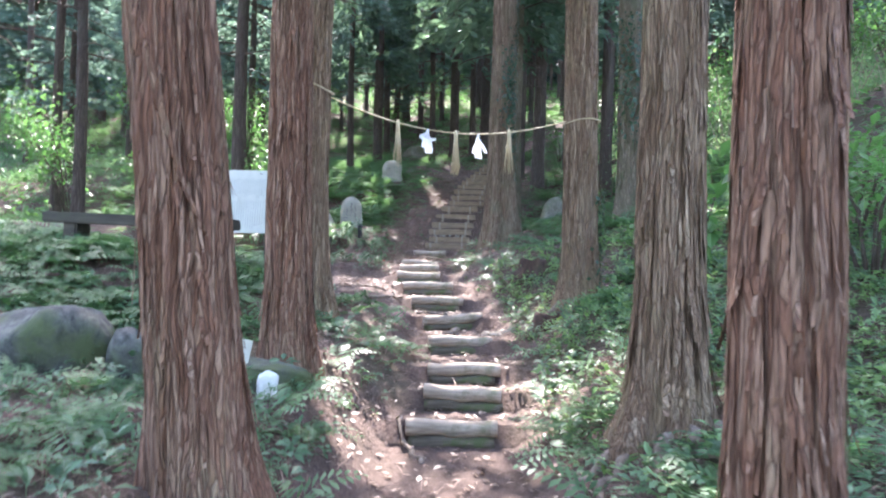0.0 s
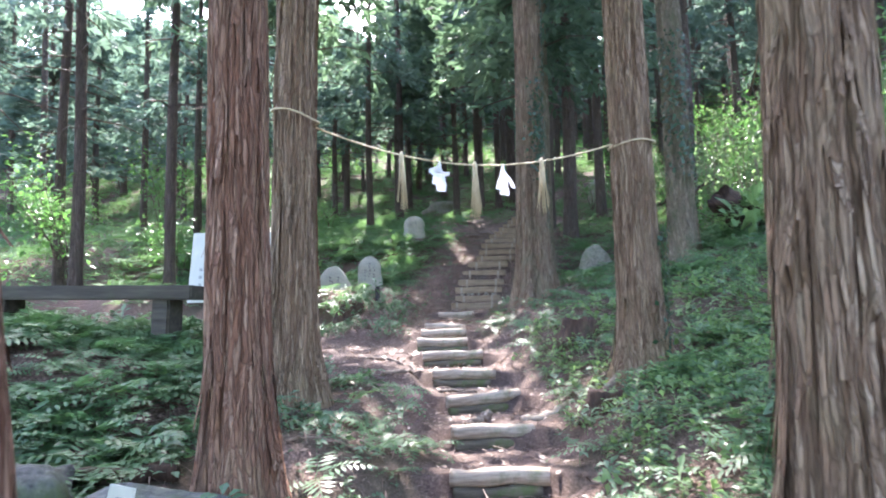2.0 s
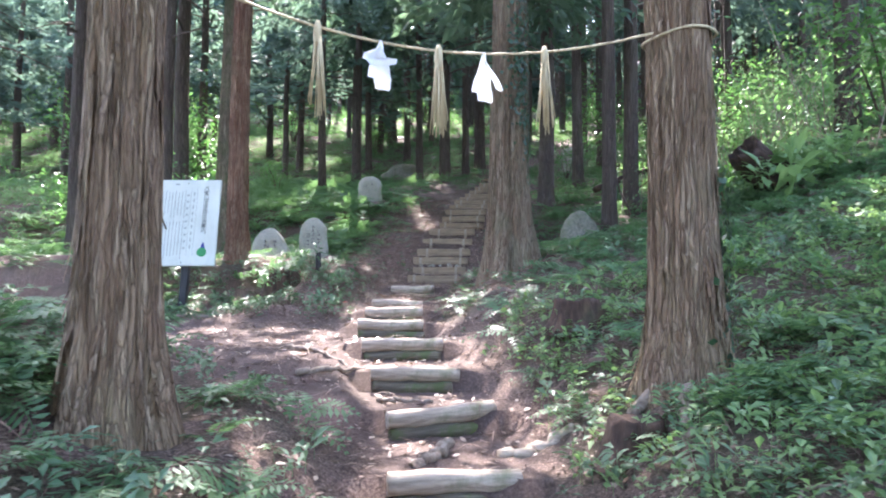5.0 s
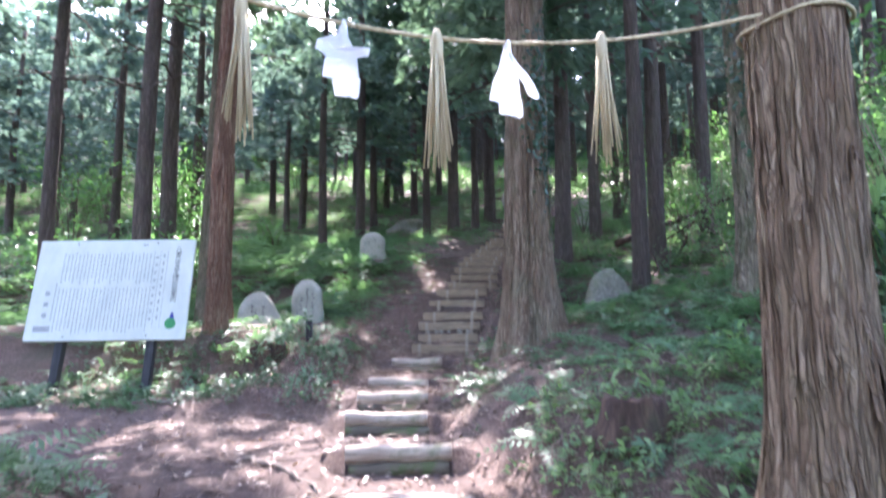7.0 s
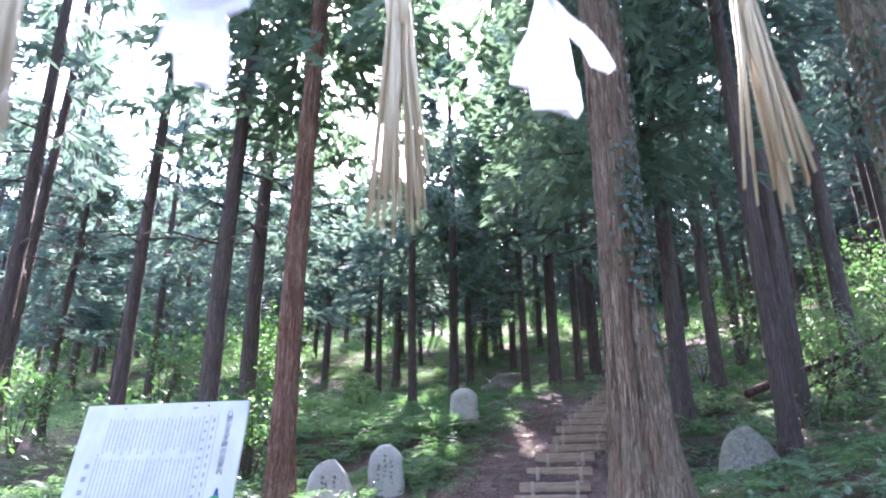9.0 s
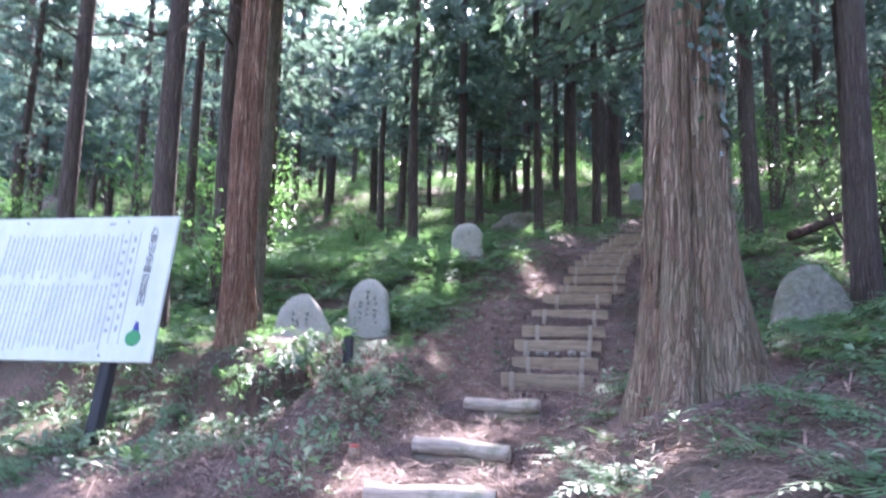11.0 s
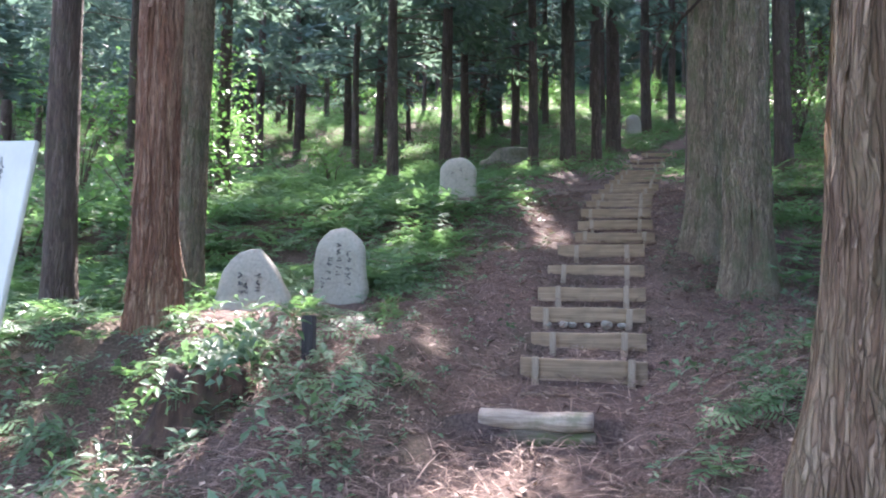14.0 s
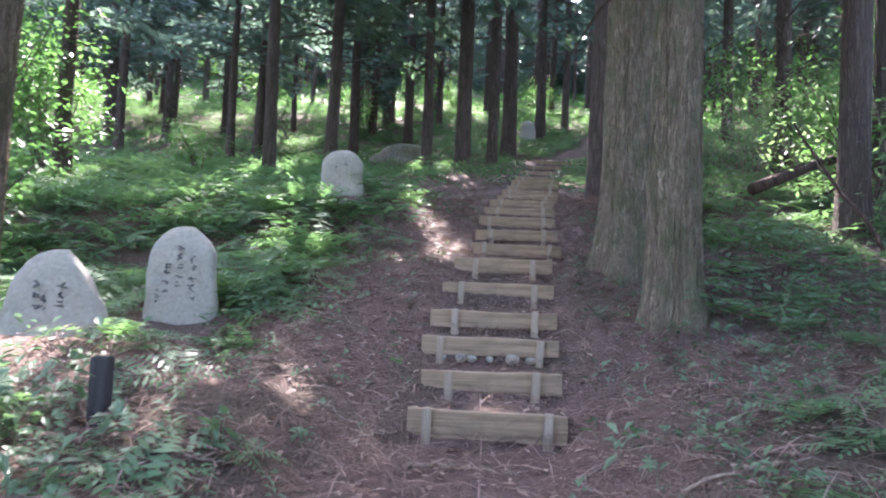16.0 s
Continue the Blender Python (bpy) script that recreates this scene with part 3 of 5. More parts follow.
near_tree(1.06, 12.95, 0.25, BARK_OLD, "large old cedar with a broad flared foot beside the steps", (0.005, 0), 0.45, 5, 17, strips=90, flare_h=0.75, buttress=(-0.35, 0.9, 0.7), height=19, branches=130)
near_tree(3.17, 11.75, 0.195, BARK_GREY, "grey cedar with ivy on its trunk on the slope", (0.0, 0), 0.5, 5, 18, strips=40, branches=46)
near_tree(-3.23, 15.45, 0.165, BARK_RED, "red-barked cedar behind the notice board", (0.012, 0), 0.4, 5, 19, strips=60, branches=130)
near_tree(-4.08, 17.5, 0.19, BARK_GREY, "straight grey-brown cedar among ferns", (0.008, 0), 0.35, 5, 20, strips=0, branches=130)
near_tree(1.78, 17.4, 0.215, BARK_GREY, "grey mossy trunk close beside the wooden steps", (-0.004, 0), 0.4, 6, 21, strips=20, branches=150, crown=4.8)
near_tree(1.72, 18.75, 0.27, BARK_GREY, "thick grey trunk with smooth bark beside the wooden steps", (0.0, 0), 0.4, 6, 22, strips=10, branches=150, crown=4.8)

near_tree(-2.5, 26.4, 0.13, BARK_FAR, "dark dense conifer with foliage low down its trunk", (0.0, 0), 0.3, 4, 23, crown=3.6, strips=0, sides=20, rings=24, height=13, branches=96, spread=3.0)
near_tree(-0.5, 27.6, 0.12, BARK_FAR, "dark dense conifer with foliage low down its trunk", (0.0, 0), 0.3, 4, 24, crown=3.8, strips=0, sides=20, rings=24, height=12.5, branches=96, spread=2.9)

FAR_SPOTS = [  # x, y, trunk radius of single trees further off
    (-6.97, 17.3, 0.11), (-4.95, 16.6, 0.16), (-5.9, 20.0, 0.2), (-9.3, 13.5, 0.17), (-10.5, 15.2, 0.2), (-8.6, 16.3, 0.14), (0.45, 29.0, 0.22), (1.25, 29.6, 0.17), (1.85, 31.8, 0.26),
    (-5.4, 28.8, 0.12), (-2.6, 31.0, 0.12), (-1.2, 34.0, 0.13), (4.4, 24.5, 0.16), (3.0, 15.2, 0.08), (4.6, 19.5, 0.18), (2.9, 21.0, 0.22), (2.6, 23.5, 0.2), (6.3, 14.0, 0.16), (-12.5, 12.0, 0.2), (-7.6, 10.4, 0.15)]
def far_kind(seed, r, height, z0, spread, branches, clumps):
    rng = np.random.default_rng(seed)
    t = thing("cedar_tree", "tall straight conifer with dark needle foliage in the wood", "tree", (0, 0, -50), "trees of the wood behind")
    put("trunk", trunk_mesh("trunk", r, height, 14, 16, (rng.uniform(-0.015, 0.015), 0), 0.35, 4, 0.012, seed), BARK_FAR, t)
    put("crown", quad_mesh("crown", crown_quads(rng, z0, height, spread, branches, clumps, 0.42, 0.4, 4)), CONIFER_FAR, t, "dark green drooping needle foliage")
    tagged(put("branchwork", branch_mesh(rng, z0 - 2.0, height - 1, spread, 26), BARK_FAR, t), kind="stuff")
    return t
KINDS = [far_kind(31, 0.16, 15, 4.0, 2.4, 56, 11), far_kind(32, 0.13, 13, 2.9, 2.1, 54, 11), far_kind(33, 0.2, 17, 4.8, 2.9, 72, 11), far_kind(34, 0.11, 12, 5.0, 1.9, 44, 10), far_kind(35, 0.18, 16, 7.0, 3.2, 92, 11), far_kind(36, 0.16, 16, 6.0, 2.2, 17, 9)]
rnd = random.Random(5)
taken = [(t[0], t[1]) for t in FAR_SPOTS]
placed = []
for x, y, r in FAR_SPOTS:
    placed.append((x, y, r, 5 if x < -4 and y < 21 else 4 if y < 20 else rnd.choice((2, 3, 4))))
def try_place(x, y, gap, k, r):
    if all((x - a) ** 2 + (y - b) ** 2 > gap * gap for a, b in taken) and abs(x - np.interp(y, PY, PX)) > 1.6:
        taken.append((x, y))
        placed.append((x, y, r, k))
for _ in range(46):
    bx, by, bk, br = rnd.uniform(-13, -2.6), rnd.uniform(21.5, 31), rnd.choice((0, 2, 4, 4)), rnd.uniform(0.06, 0.11)
    if rnd.random() < 0.5 or math.atan2(bx - 0.2, by - 5.8) > -0.2:
        try_place(bx, by, 2.3, bk, br)
for _ in range(40):
    try_place(rnd.uniform(3.6, 12), rnd.uniform(20.5, 31), 2.4, rnd.choice((0, 2, 4)), rnd.uniform(0.1, 0.18))
for _ in range(900):
    y = rnd.uniform(30, 62)
    try_place(rnd.uniform(-1, 1) * (8 + 0.55 * y), y, 2.3, rnd.randrange(4), rnd.uniform(0.09, 0.2))
for _ in range(36):
    try_place(rnd.uniform(-24, -9), rnd.uniform(4, 32), 2.8, rnd.choice((3, 5, 5)), rnd.uniform(0.1, 0.2))
for _ in range(24):
    try_place(rnd.uniform(8, 24), rnd.uniform(2, 30), 2.9, rnd.randrange(3), rnd.uniform(0.1, 0.2))
# unseen trees behind the start, added to close the wood and shade it
for _ in range(24):
    try_place(rnd.uniform(-14, 14), rnd.uniform(-16, -3), 3.2, rnd.randrange(5), rnd.uniform(0.15, 0.22))
for x, y, r, k in placed:
    src = KINDS[k]
    s = r / (0.16, 0.13, 0.2, 0.11, 0.18, 0.16)[k]
    s = 0.55 * s + 0.45
    c = copy_thing(src, pose(x, y, lz(x, y) - 0.05, 0, 0, rnd.uniform(0, 360)))
    c.scale = (s, s, rnd.uniform(0.9, 1.15) * (0.62 if -0.66 < math.atan2(x - 0.2, y - 5.8) < -0.06 and y > 21 else 1))
    if y < 64:
        crown = next(o for o in c.children if o.name.startswith("crown"))
        co = np.empty(len(crown.data.vertices) * 3, np.float32)
        crown.data.vertices.foreach_get("co", co)
        q = co.reshape(-1, 4, 3)
        w = np.array(c.matrix_basis)
        gone = sunlit(q.mean(1) @ w[:3, :3].T + w[:3, 3])
        if gone.any():
            crown.data = quad_mesh("crown", q[~gone])
            crown.data.materials.append(CONIFER_FAR)
for k in KINDS:
    for o in list(k.children):
        bpy.data.objects.remove(o)
    bpy.data.objects.remove(k)

# ---- log steps ----
def log_mesh(length, r, seed):
    rnd2 = random.Random(seed)
    n = 14
    pts = [(-length / 2 + length * i / (n - 1), 0.008 * math.sin(i * 0.7 + seed), 0.006 * math.sin(i * 0.5 + 2 * seed)) for i in range(n)]
    pts = [(pts[0][0] - 0.001, *pts[0][1:])] + pts + [(pts[-1][0] + 0.001, *pts[-1][1:])]
    rad = [r * 0.86] + [r * (1 + 0.05 * math.sin(i * 1.1 + seed) + rnd2.uniform(-0.02, 0.02)) for i in range(n)] + [r * 0.86]
    return tube_mesh("log", pts, rad, 18, 0.06)
for i, (x0, x1, y, z, skew) in enumerate(LOGS):
    ln = math.hypot(x1 - x0, skew)
    turn = math.degrees(math.atan2(skew, x1 - x0))
    t = thing("log_step", "weathered grey-brown log set across the earth path as a step", "step", (0, 0, 0), "log steps of the path")
    t.matrix_basis = pose((x0 + x1) / 2, y + skew / 2, z - 0.06, 0, (0, 2, -1, 1)[i % 4] - (3 if i == 4 else 0), turn)
    put("log", log_mesh(ln + 0.03, 0.06, i), LOG, t)
    lower = put("lower_log", log_mesh(ln * (0.97, 1.05, 0.93)[i % 3], 0.055, i + 40), DARK_LOG, t, "dark mossy log under the top one")
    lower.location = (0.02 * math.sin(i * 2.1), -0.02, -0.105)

# ---- plank steps with stakes ----
def plank_mesh(length, h, th, seed):
    n = 12
    V, F = [], []
    for i in range(n):
        x = -length / 2 + length * i / (n - 1)
        wob = 0.012 * noise.noise(Vector((x * 3, seed, 0)))
        lowr = 0.015 * noise.noise(Vector((x * 5, seed, 4)))
        e = 0.006
        for dy, dz in ((-th / 2, -h + lowr), (th / 2, -h + lowr), (th / 2, wob - e), (th / 2 - e, wob), (-th / 2 + e, wob), (-th / 2, wob - e)):
            V.append((x, dy + 0.006 * noise.noise(Vector((x * 2, seed, 9))), dz))
    for i in range(n - 1):
        for k in range(6):
            F.append((i * 6 + k, i * 6 + (k + 1) % 6, (i + 1) * 6 + (k + 1) % 6, (i + 1) * 6 + k))
    F += [tuple(range(5, -1, -1)), tuple((n - 1) * 6 + k for k in range(6))]
    return mesh_from("plank", V, F)
def stake_mesh(w, h, d):
    bm = bmesh.new()
    box(bm, 0, 0, -h / 2, w, d, h, 0.004, rough=0.004)
    me = bpy.data.meshes.new("stake")
    bm.to_mesh(me)
    bm.free()
    return me
for i, (x0, x1, y, z) in enumerate(PLANKS):
    ln = x1 - x0
    h = (0.17, 0.15, 0.13, 0.14, 0.15, 0.15)[i] if i < 6 else 0.13
    t = thing("plank_step", "brown timber board held by two stakes as a stair riser", "step", (0, 0, 0), "timber steps of the path")
    t.matrix_basis = pose((x0 + x1) / 2, y, z, 0, (0.4, -0.6, 0.3, -0.5)[i % 4], (-6, -4, -2, 1, -1, -3, 4)[i % 7] * 0.5)
    put("plank", plank_mesh(ln, h, 0.045, i + 3.3), PLANK, t)
    for s in (-1, 1):
        st = put("stake", stake_mesh(0.055, 0.3 if i < 6 else 0.24, 0.04), STAKE, t)
        st.matrix_basis = pose(s * ln * (0.36, 0.33, 0.35, 0.33, 0.31, 0.3)[i % 6] + 0.02 * math.sin(i * 3 + s), -0.047, 0.016 - 0.01 * (i % 3), 2, s * 2.0 * math.sin(i), 0)
    if i in (1, 3, 6):
        rail = put("stake", plank_mesh(ln * 0.9, 0.07, 0.04, i + 8.8), PLANK, t, "narrow lower board")
        rail.location = (0.02, 0.03, -h - 0.012)
def pebble(r, seed, squash=0.75):
    bm = bmesh.new()
    bmesh.ops.create_icosphere(bm, subdivisions=2, radius=r)
    for v in bm.verts:
        v.co += noise.noise_vector(v.co / r * 0.9 + Vector((seed, 0, 0))) * r * 0.28
        v.co.z *= squash
    for f in bm.faces:
        f.smooth = True
    me = bpy.data.meshes.new("pebble")
    bm.to_mesh(me)
    bm.free()
    return me
for k, (px, r) in enumerate([(-0.16, 0.035), (-0.02, 0.045), (0.06, 0.04), (0.2, 0.03), (0.37, 0.06), (0.51, 0.04)]):
    tagged(put("cobble", pebble(r, k * 3.1), STONE, m=pose(px, 16.92, 1.955 + r * 0.2, 0, 0, k * 40)), "round stone wedged under the timber riser", "stone", "stones under the riser")

# ---- notice board ----
def glyphs(text, size, material, parent, x, z, y, label=""):
    c = bpy.data.curves.new("lettering", "FONT")
    c.body, c.size, c.align_x, c.align_y, c.space_line, c.extrude = text, size, "CENTER", "TOP", 0.92, 0.001
    o = bpy.data.objects.new("lettering", c)
    scene.collection.objects.link(o)
    me = bpy.data.meshes.new_from_object(o.evaluated_get(bpy.context.evaluated_depsgraph_get()))
    bpy.data.objects.remove(o)
    me.materials.clear()
    return put("lettering", me, material, parent, label, pose(x, y, z, 90, 0, 0))

sign = thing("notice_board", "white information board with Japanese text on two dark posts", "sign", (0, 0, 0))
SW, SH = 1.95, 1.3
sign.matrix_basis = pose(-3.98, 13.42, lz(-3.98, 13.42), -13, -0.3, 1)
S0 = (1.83 - lz(-3.98, 13.42)) / math.cos(radians(13))     # lower edge of the board above the ground
bm = bmesh.new()
box(bm, 0, 0, S0 + SH / 2, SW, 0.035, SH, 0.006)
board = part("board", bm, BOARD, sign)
for s in (-0.55, 0.55):
    bm = bmesh.new()
    box(bm, s, 0.07, (S0 + SH - 0.5) / 2, 0.1, 0.1, S0 + SH + 0.3, 0.008, rough=0.004)
    part("post", bm, POST, sign, "dark stained square post")
glyphs("八\n雲\n山\n文\n学\n碑\nの\n径\n案\n内", 0.079, BLACK, board, SW / 2 - 0.2, S0 + SH - 0.1, -0.02, "large black vertical title")
bm = bmesh.new()
bmesh.ops.create_cone(bm, cap_ends=True, segments=28, radius1=0.068, radius2=0.068, depth=0.004, matrix=pose(SW / 2 - 0.2, -0.02, S0 + 0.2, 90, 0, 0))
part("green_emblem", bm, GREEN_PRINT, board, "round green emblem")
bm = bmesh.new()
bmesh.ops.create_cone(bm, cap_ends=True, segments=14, radius1=0.05, radius2=0.012, depth=0.15, matrix=pose(SW / 2 - 0.19, -0.018, S0 + 0.265, 0, 0, 0) @ Matrix.Diagonal((1, 0.08, 1, 1)))
part("blue_emblem", bm, BLUE_PRINT, board, "small blue printed shape over the emblem")
rt = random.Random(3)
bm = bmesh.new()
for col in range(26):          # columns of small unreadable text
    x = SW / 2 - 0.5 - col * 0.0465
    if x < -SW / 2 + 0.32:
        break
    for z0, z1 in ((S0 + SH - 0.17, S0 + SH * 0.55), (S0 + SH * 0.52, S0 + 0.09)):
        z = z0 - (0.02 if col % 3 else 0)
        end = z1 + rt.uniform(0, 0.08)
        while z > end:
            h = rt.uniform(0.012, 0.022)
            box(bm, x + rt.uniform(-0.002, 0.002), -0.0185, z - h / 2, rt.uniform(0.009, 0.019), 0.003, h * 0.8)
            z -= h + 0.005
tagged(part("small_text", bm, GREY_PRINT, board, "dense columns of small dark writing"), kind="stuff")
bm = bmesh.new()
for x in (SW / 2 - 0.33, SW / 2 - 0.42):
    box(bm, x, -0.0185, S0 + SH / 2, 0.004, 0.003, SH - 0.3)
for k in range(9):
    z = S0 + SH - 0.22 - k * 0.1
    box(bm, SW / 2 - 0.375, -0.0185, z, 0.02, 0.003, 0.05)
    box(bm, SW / 2 - 0.46, -0.0185, z - 0.02, 0.03, 0.003, 0.03)
for k in range(3):
    box(bm, -SW / 2 + 0.2, -0.0185, S0 + 0.6 - k * 0.14, 0.055, 0.003, 0.055)
for k in range(14):
    box(bm, -SW / 2 + 0.29, -0.0185, S0 + 0.72 - k * 0.035, 0.016, 0.003, 0.022)
box(bm, -SW / 2 + 0.2, -0.0185, S0 + 0.15, 0.2, 0.003, 0.07)
box(bm, 0.35, -0.0185, S0 + SH - 0.07, 0.06, 0.003, 0.02)
tagged(part("side_text", bm, GREY_PRINT, board, "short marks and ruled lines"), kind="stuff")
for s in (-1, 1):
    for z in (S0 + 0.05, S0 + SH - 0.05):
        bm = bmesh.new()
        bmesh.ops.create_cone(bm, cap_ends=True, segments=10, radius1=0.01, radius2=0.008, depth=0.006, matrix=pose(s * 0.5, -0.021, z, 90, 0, 0))
        part("bolt", bm, POST, board)

# ---- inscribed stones ----
def stele_mesh(w, h, d, shape, seed):
    """A standing stone: an outline given by shape(u) as left and right half widths, with rounded, uneven faces."""
    n, rings = 28, 26
    V, F = [], []
    for i in range(rings):
        u = i / (rings - 1)
        v = 1 - (1 - u) ** 2.2
        l, r = shape(v)
        z = -0.12 + (h + 0.12) * v
        for k in range(n):
            t = 2 * math.pi * k / n
            c, s = math.cos(t), math.sin(t)
            px = abs(c) ** 0.55 * math.copysign(1, c)
            py = abs(s) ** 0.7 * math.copysign(1, s)
            x = px * (r if c > 0 else l) * w
            y = py * d / 2 * min(1, (max(l, r) * 2.3)) * (1 - 0.3 * u)
            p = Vector((x, y + 0.06 * u * h, z))
            p += noise.noise_vector(p * 5 + Vector((seed, 0, 0))) * 0.025 + noise.noise_vector(p * 16 + Vector((seed, 0, 0))) * 0.006
            V.append(p)
    for i in range(rings - 1):
        for k in range(n):
            F.append((i * n + k, i * n + (k + 1) % n, (i + 1) * n + (k + 1) % n, (i + 1) * n + k))
    F.append(tuple((rings - 1) * n + k for k in range(n)))
    return mesh_from("stone", V, F, True)
def arch(u):
    return (0.5 * (1 - 0.16 * u) * math.sqrt(max(1 - (max(u - 0.74, 0) / 0.265) ** 2, 0.003)),) * 2
def crooked(u):
    f = math.sqrt(max(1 - (max(u - 0.72, 0) / 0.29) ** 2, 0.01))
    return 0.5 * (1 - 0.55 * u) * f, 0.5 * (1 - 0.72 * u ** 1.3) * f
def letters(parent, rows, y, w, h, seed):
    """Columns of engraved writing that cannot be read, as small dark strokes."""
    r = random.Random(seed)
    bm = bmesh.new()
    for x, top, n, size in rows:
        for k in range(n):
            z = top - k * size * 1.3
            for _ in range(3):
                box(bm, x + r.uniform(-0.3, 0.3) * size, y, z + r.uniform(-0.35, 0.35) * size, size * r.uniform(0.4, 0.9), 0.02, size * 0.17, turn=pose(0, 0, 0, 0, r.choice((0, 0, 90, 35, -40)), 0))
    return tagged(part("inscription", bm, INK, parent, "dark engraved writing"), kind="stuff")
def stele(x, y, z, w, h, d, shape, seed, yaw, label, rows=(), front=None):
    t = thing("inscribed_stone", label, "stone", (0, 0, 0), "inscribed stones beside the path")
    g = min(lz(x, y), lz(x - w / 2, y), lz(x + w / 2, y), lz(x, y - d)) - 0.03
    h, z = h + z - min(z, g), min(z, g)
    t.matrix_basis = pose(x, y, z, 0, 0, yaw)
    put("stone", stele_mesh(w, h, d, shape, seed), STONE, t)
    if rows:
        letters(t, rows, front if front is not None else -d / 2 + 0.03, w, h, seed)
stele(-2.28, 17.3, 1.98, 0.6, 0.92, 0.26, arch, 2, 3, "pale grey upright stone with a rounded top and engraved writing", [(0.1, 0.66, 5, 0.06), (0.0, 0.74, 6, 0.055), (-0.1, 0.6, 4, 0.05), (-0.16, 0.4, 3, 0.035)], -0.09)
stele(-2.98, 16.72, 1.9, 1.02, 0.76, 0.34, crooked, 5, -4, "low crooked grey stone with faint engraved writing among ferns", [(0.12, 0.5, 3, 0.05), (-0.06, 0.5, 3, 0.06), (0.0, 0.4, 2, 0.05)], -0.115)
stele(-1.6, 21.6, lz(-1.6, 21.6) - 0.1, 0.66, 0.76, 0.3, arch, 8, 5, "grey rounded stone standing on the fern slope", [(0.06, 0.55, 3, 0.06), (-0.1, 0.5, 3, 0.05)], -0.1)
stele(3.0, 36.0, lz(3.0, 36.0), 0.6, 0.8, 0.3, arch, 12, 0, "small grey upright stone far up the path")
stele(5.2, 29.9, lz(5.2, 29.9), 0.65, 1.0, 0.3, arch, 13, -8, "grey upright stone standing in the undergrowth")
def boulder(x, y, z, sx, sy, sz, seed, material, label, yaw=0, block=1.0):
    bm = bmesh.new()
    bmesh.ops.create_icosphere(bm, subdivisions=4, radius=0.5)
    for v in bm.verts:
        if block < 1:
            v.co = Vector([0.43 * math.copysign(abs(c * 2) ** block, c) for c in v.co])
        n1 = noise.noise_vector(v.co * 2.2 + Vector((seed, 0, 0)))
        v.co += n1 * 0.16 + noise.noise_vector(v.co * 7 + Vector((seed, 3, 0))) * 0.03
        v.co = Vector((v.co.x * sx, v.co.y * sy, v.co.z * sz))
    for f in bm.faces:
        f.smooth = True
    me = bpy.data.meshes.new("boulder")
    bm.to_mesh(me)
    bm.free()
    return tagged(put("boulder", me, material, m=pose(x, y, z, 0, 0, yaw)), label, "rock")
t = thing("inscribed_stone", "large pale boulder with a sloping side and ivy on top", "stone", (0, 0, 0), "inscribed stones beside the path")
t.matrix_basis = pose(2.5, 15.1, 2.05, 0, 0, -8)
put("stone", stele_mesh(0.95, 0.76, 0.6, crooked, 21), LICHEN, t)
boulder(-1.15, 28.3, lz(-1.15, 28.3) + 0.25, 1.3, 0.9, 0.75, 31, LICHEN, "broad grey boulder on the fern slope", 10)
boulder(-2.75, 4.75, 0.66, 1.15, 0.75, 0.8, 3, BOULDER, "large blocky mossy boulder at the foot of the bank", 6, 0.55)
boulder(-2.03, 4.7, 0.58, 0.48, 0.5, 0.66, 4, BOULDER, "upright mossy boulder beside the cedar", 20, 0.55)
boulder(-3.85, 4.9, 0.62, 1.0, 0.8, 0.95, 5, BOULDER, "dark boulder at the foot of the bank", -8, 0.6)
boulder(-1.32, 4.62, 0.54, 0.95, 0.5, 0.46, 6, BOULDER, "low flat mossy rock on the bank", 4, 0.6)
boulder(-1.08, 4.33, 0.58, 0.15, 0.1, 0.26, 7, PALE_STONE, "small white stone leaning on the rock", 0, 0.7)

# ---- bench, stakes and small posts ----
bench = thing("bench", "old dark timber bench on block legs among ferns", "bench", (0, 0, 0))
bench.matrix_basis = pose(-3.1, 7.1, lz(-3.1, 7.1), 0, 1.5, -3)
BH = 1.8 - lz(-3.1, 7.1)
bm = bmesh.new()
box(bm, 0, 0, BH - 0.055, 1.95, 0.34, 0.11, 0.012, rough=0.008)
part("seat", bm, BENCH, bench)
for s in (-0.7, 0.7):
    bm = bmesh.new()
    box(bm, s, 0, (BH - 0.1) / 2 - 0.1, 0.15, 0.26, BH + 0.1, 0.015, rough=0.01)
    part("leg", bm, BENCH, bench)
stake = thing("marker_stake", "red stake with a small white label plate", "marker", (-1.13, 3.85, lz(-1.13, 3.85) - 0.02))
bm = bmesh.new()
box(bm, 0, 0, 0.12, 0.03, 0.02, 0.5, 0.004)
part("stake", bm, RED, stake, "red painted stake")
bm = bmesh.new()
box(bm, 0.03, -0.015, 0.42, 0.09, 0.006, 0.13, 0.002, pose(0, 0, 0, 0, 12, 0))
plate = part("plate", bm, BOARD, stake, "white label plate")
bm = bmesh.new()
box(bm, 0.035, -0.0185, 0.44, 0.03, 0.002, 0.012, turn=pose(0, 0, 0, 0, 12, 0))
box(bm, 0.025, -0.0185, 0.40, 0.04, 0.002, 0.01, turn=pose(0, 0, 0, 0, 12, 0))
part("mark", bm, GREY_PRINT, plate)
def peg(x, y, h, w, top, label):
    t = thing("marker_post", label, "post", (x, y, lz(x, y)))
    bm = bmesh.new()
    box(bm, 0, 0, h / 2 - 0.08, w, w, h + 0.16, 0.006, rough=0.003)
    part("post", bm, POST if h > 0.2 else LOG, t)
    if top:
        bm = bmesh.new()
        box(bm, 0, 0, h + 0.008, w * 0.9, w * 0.9, 0.012, 0.003)
        part("cap", bm, RED, t, "faded red painted top")
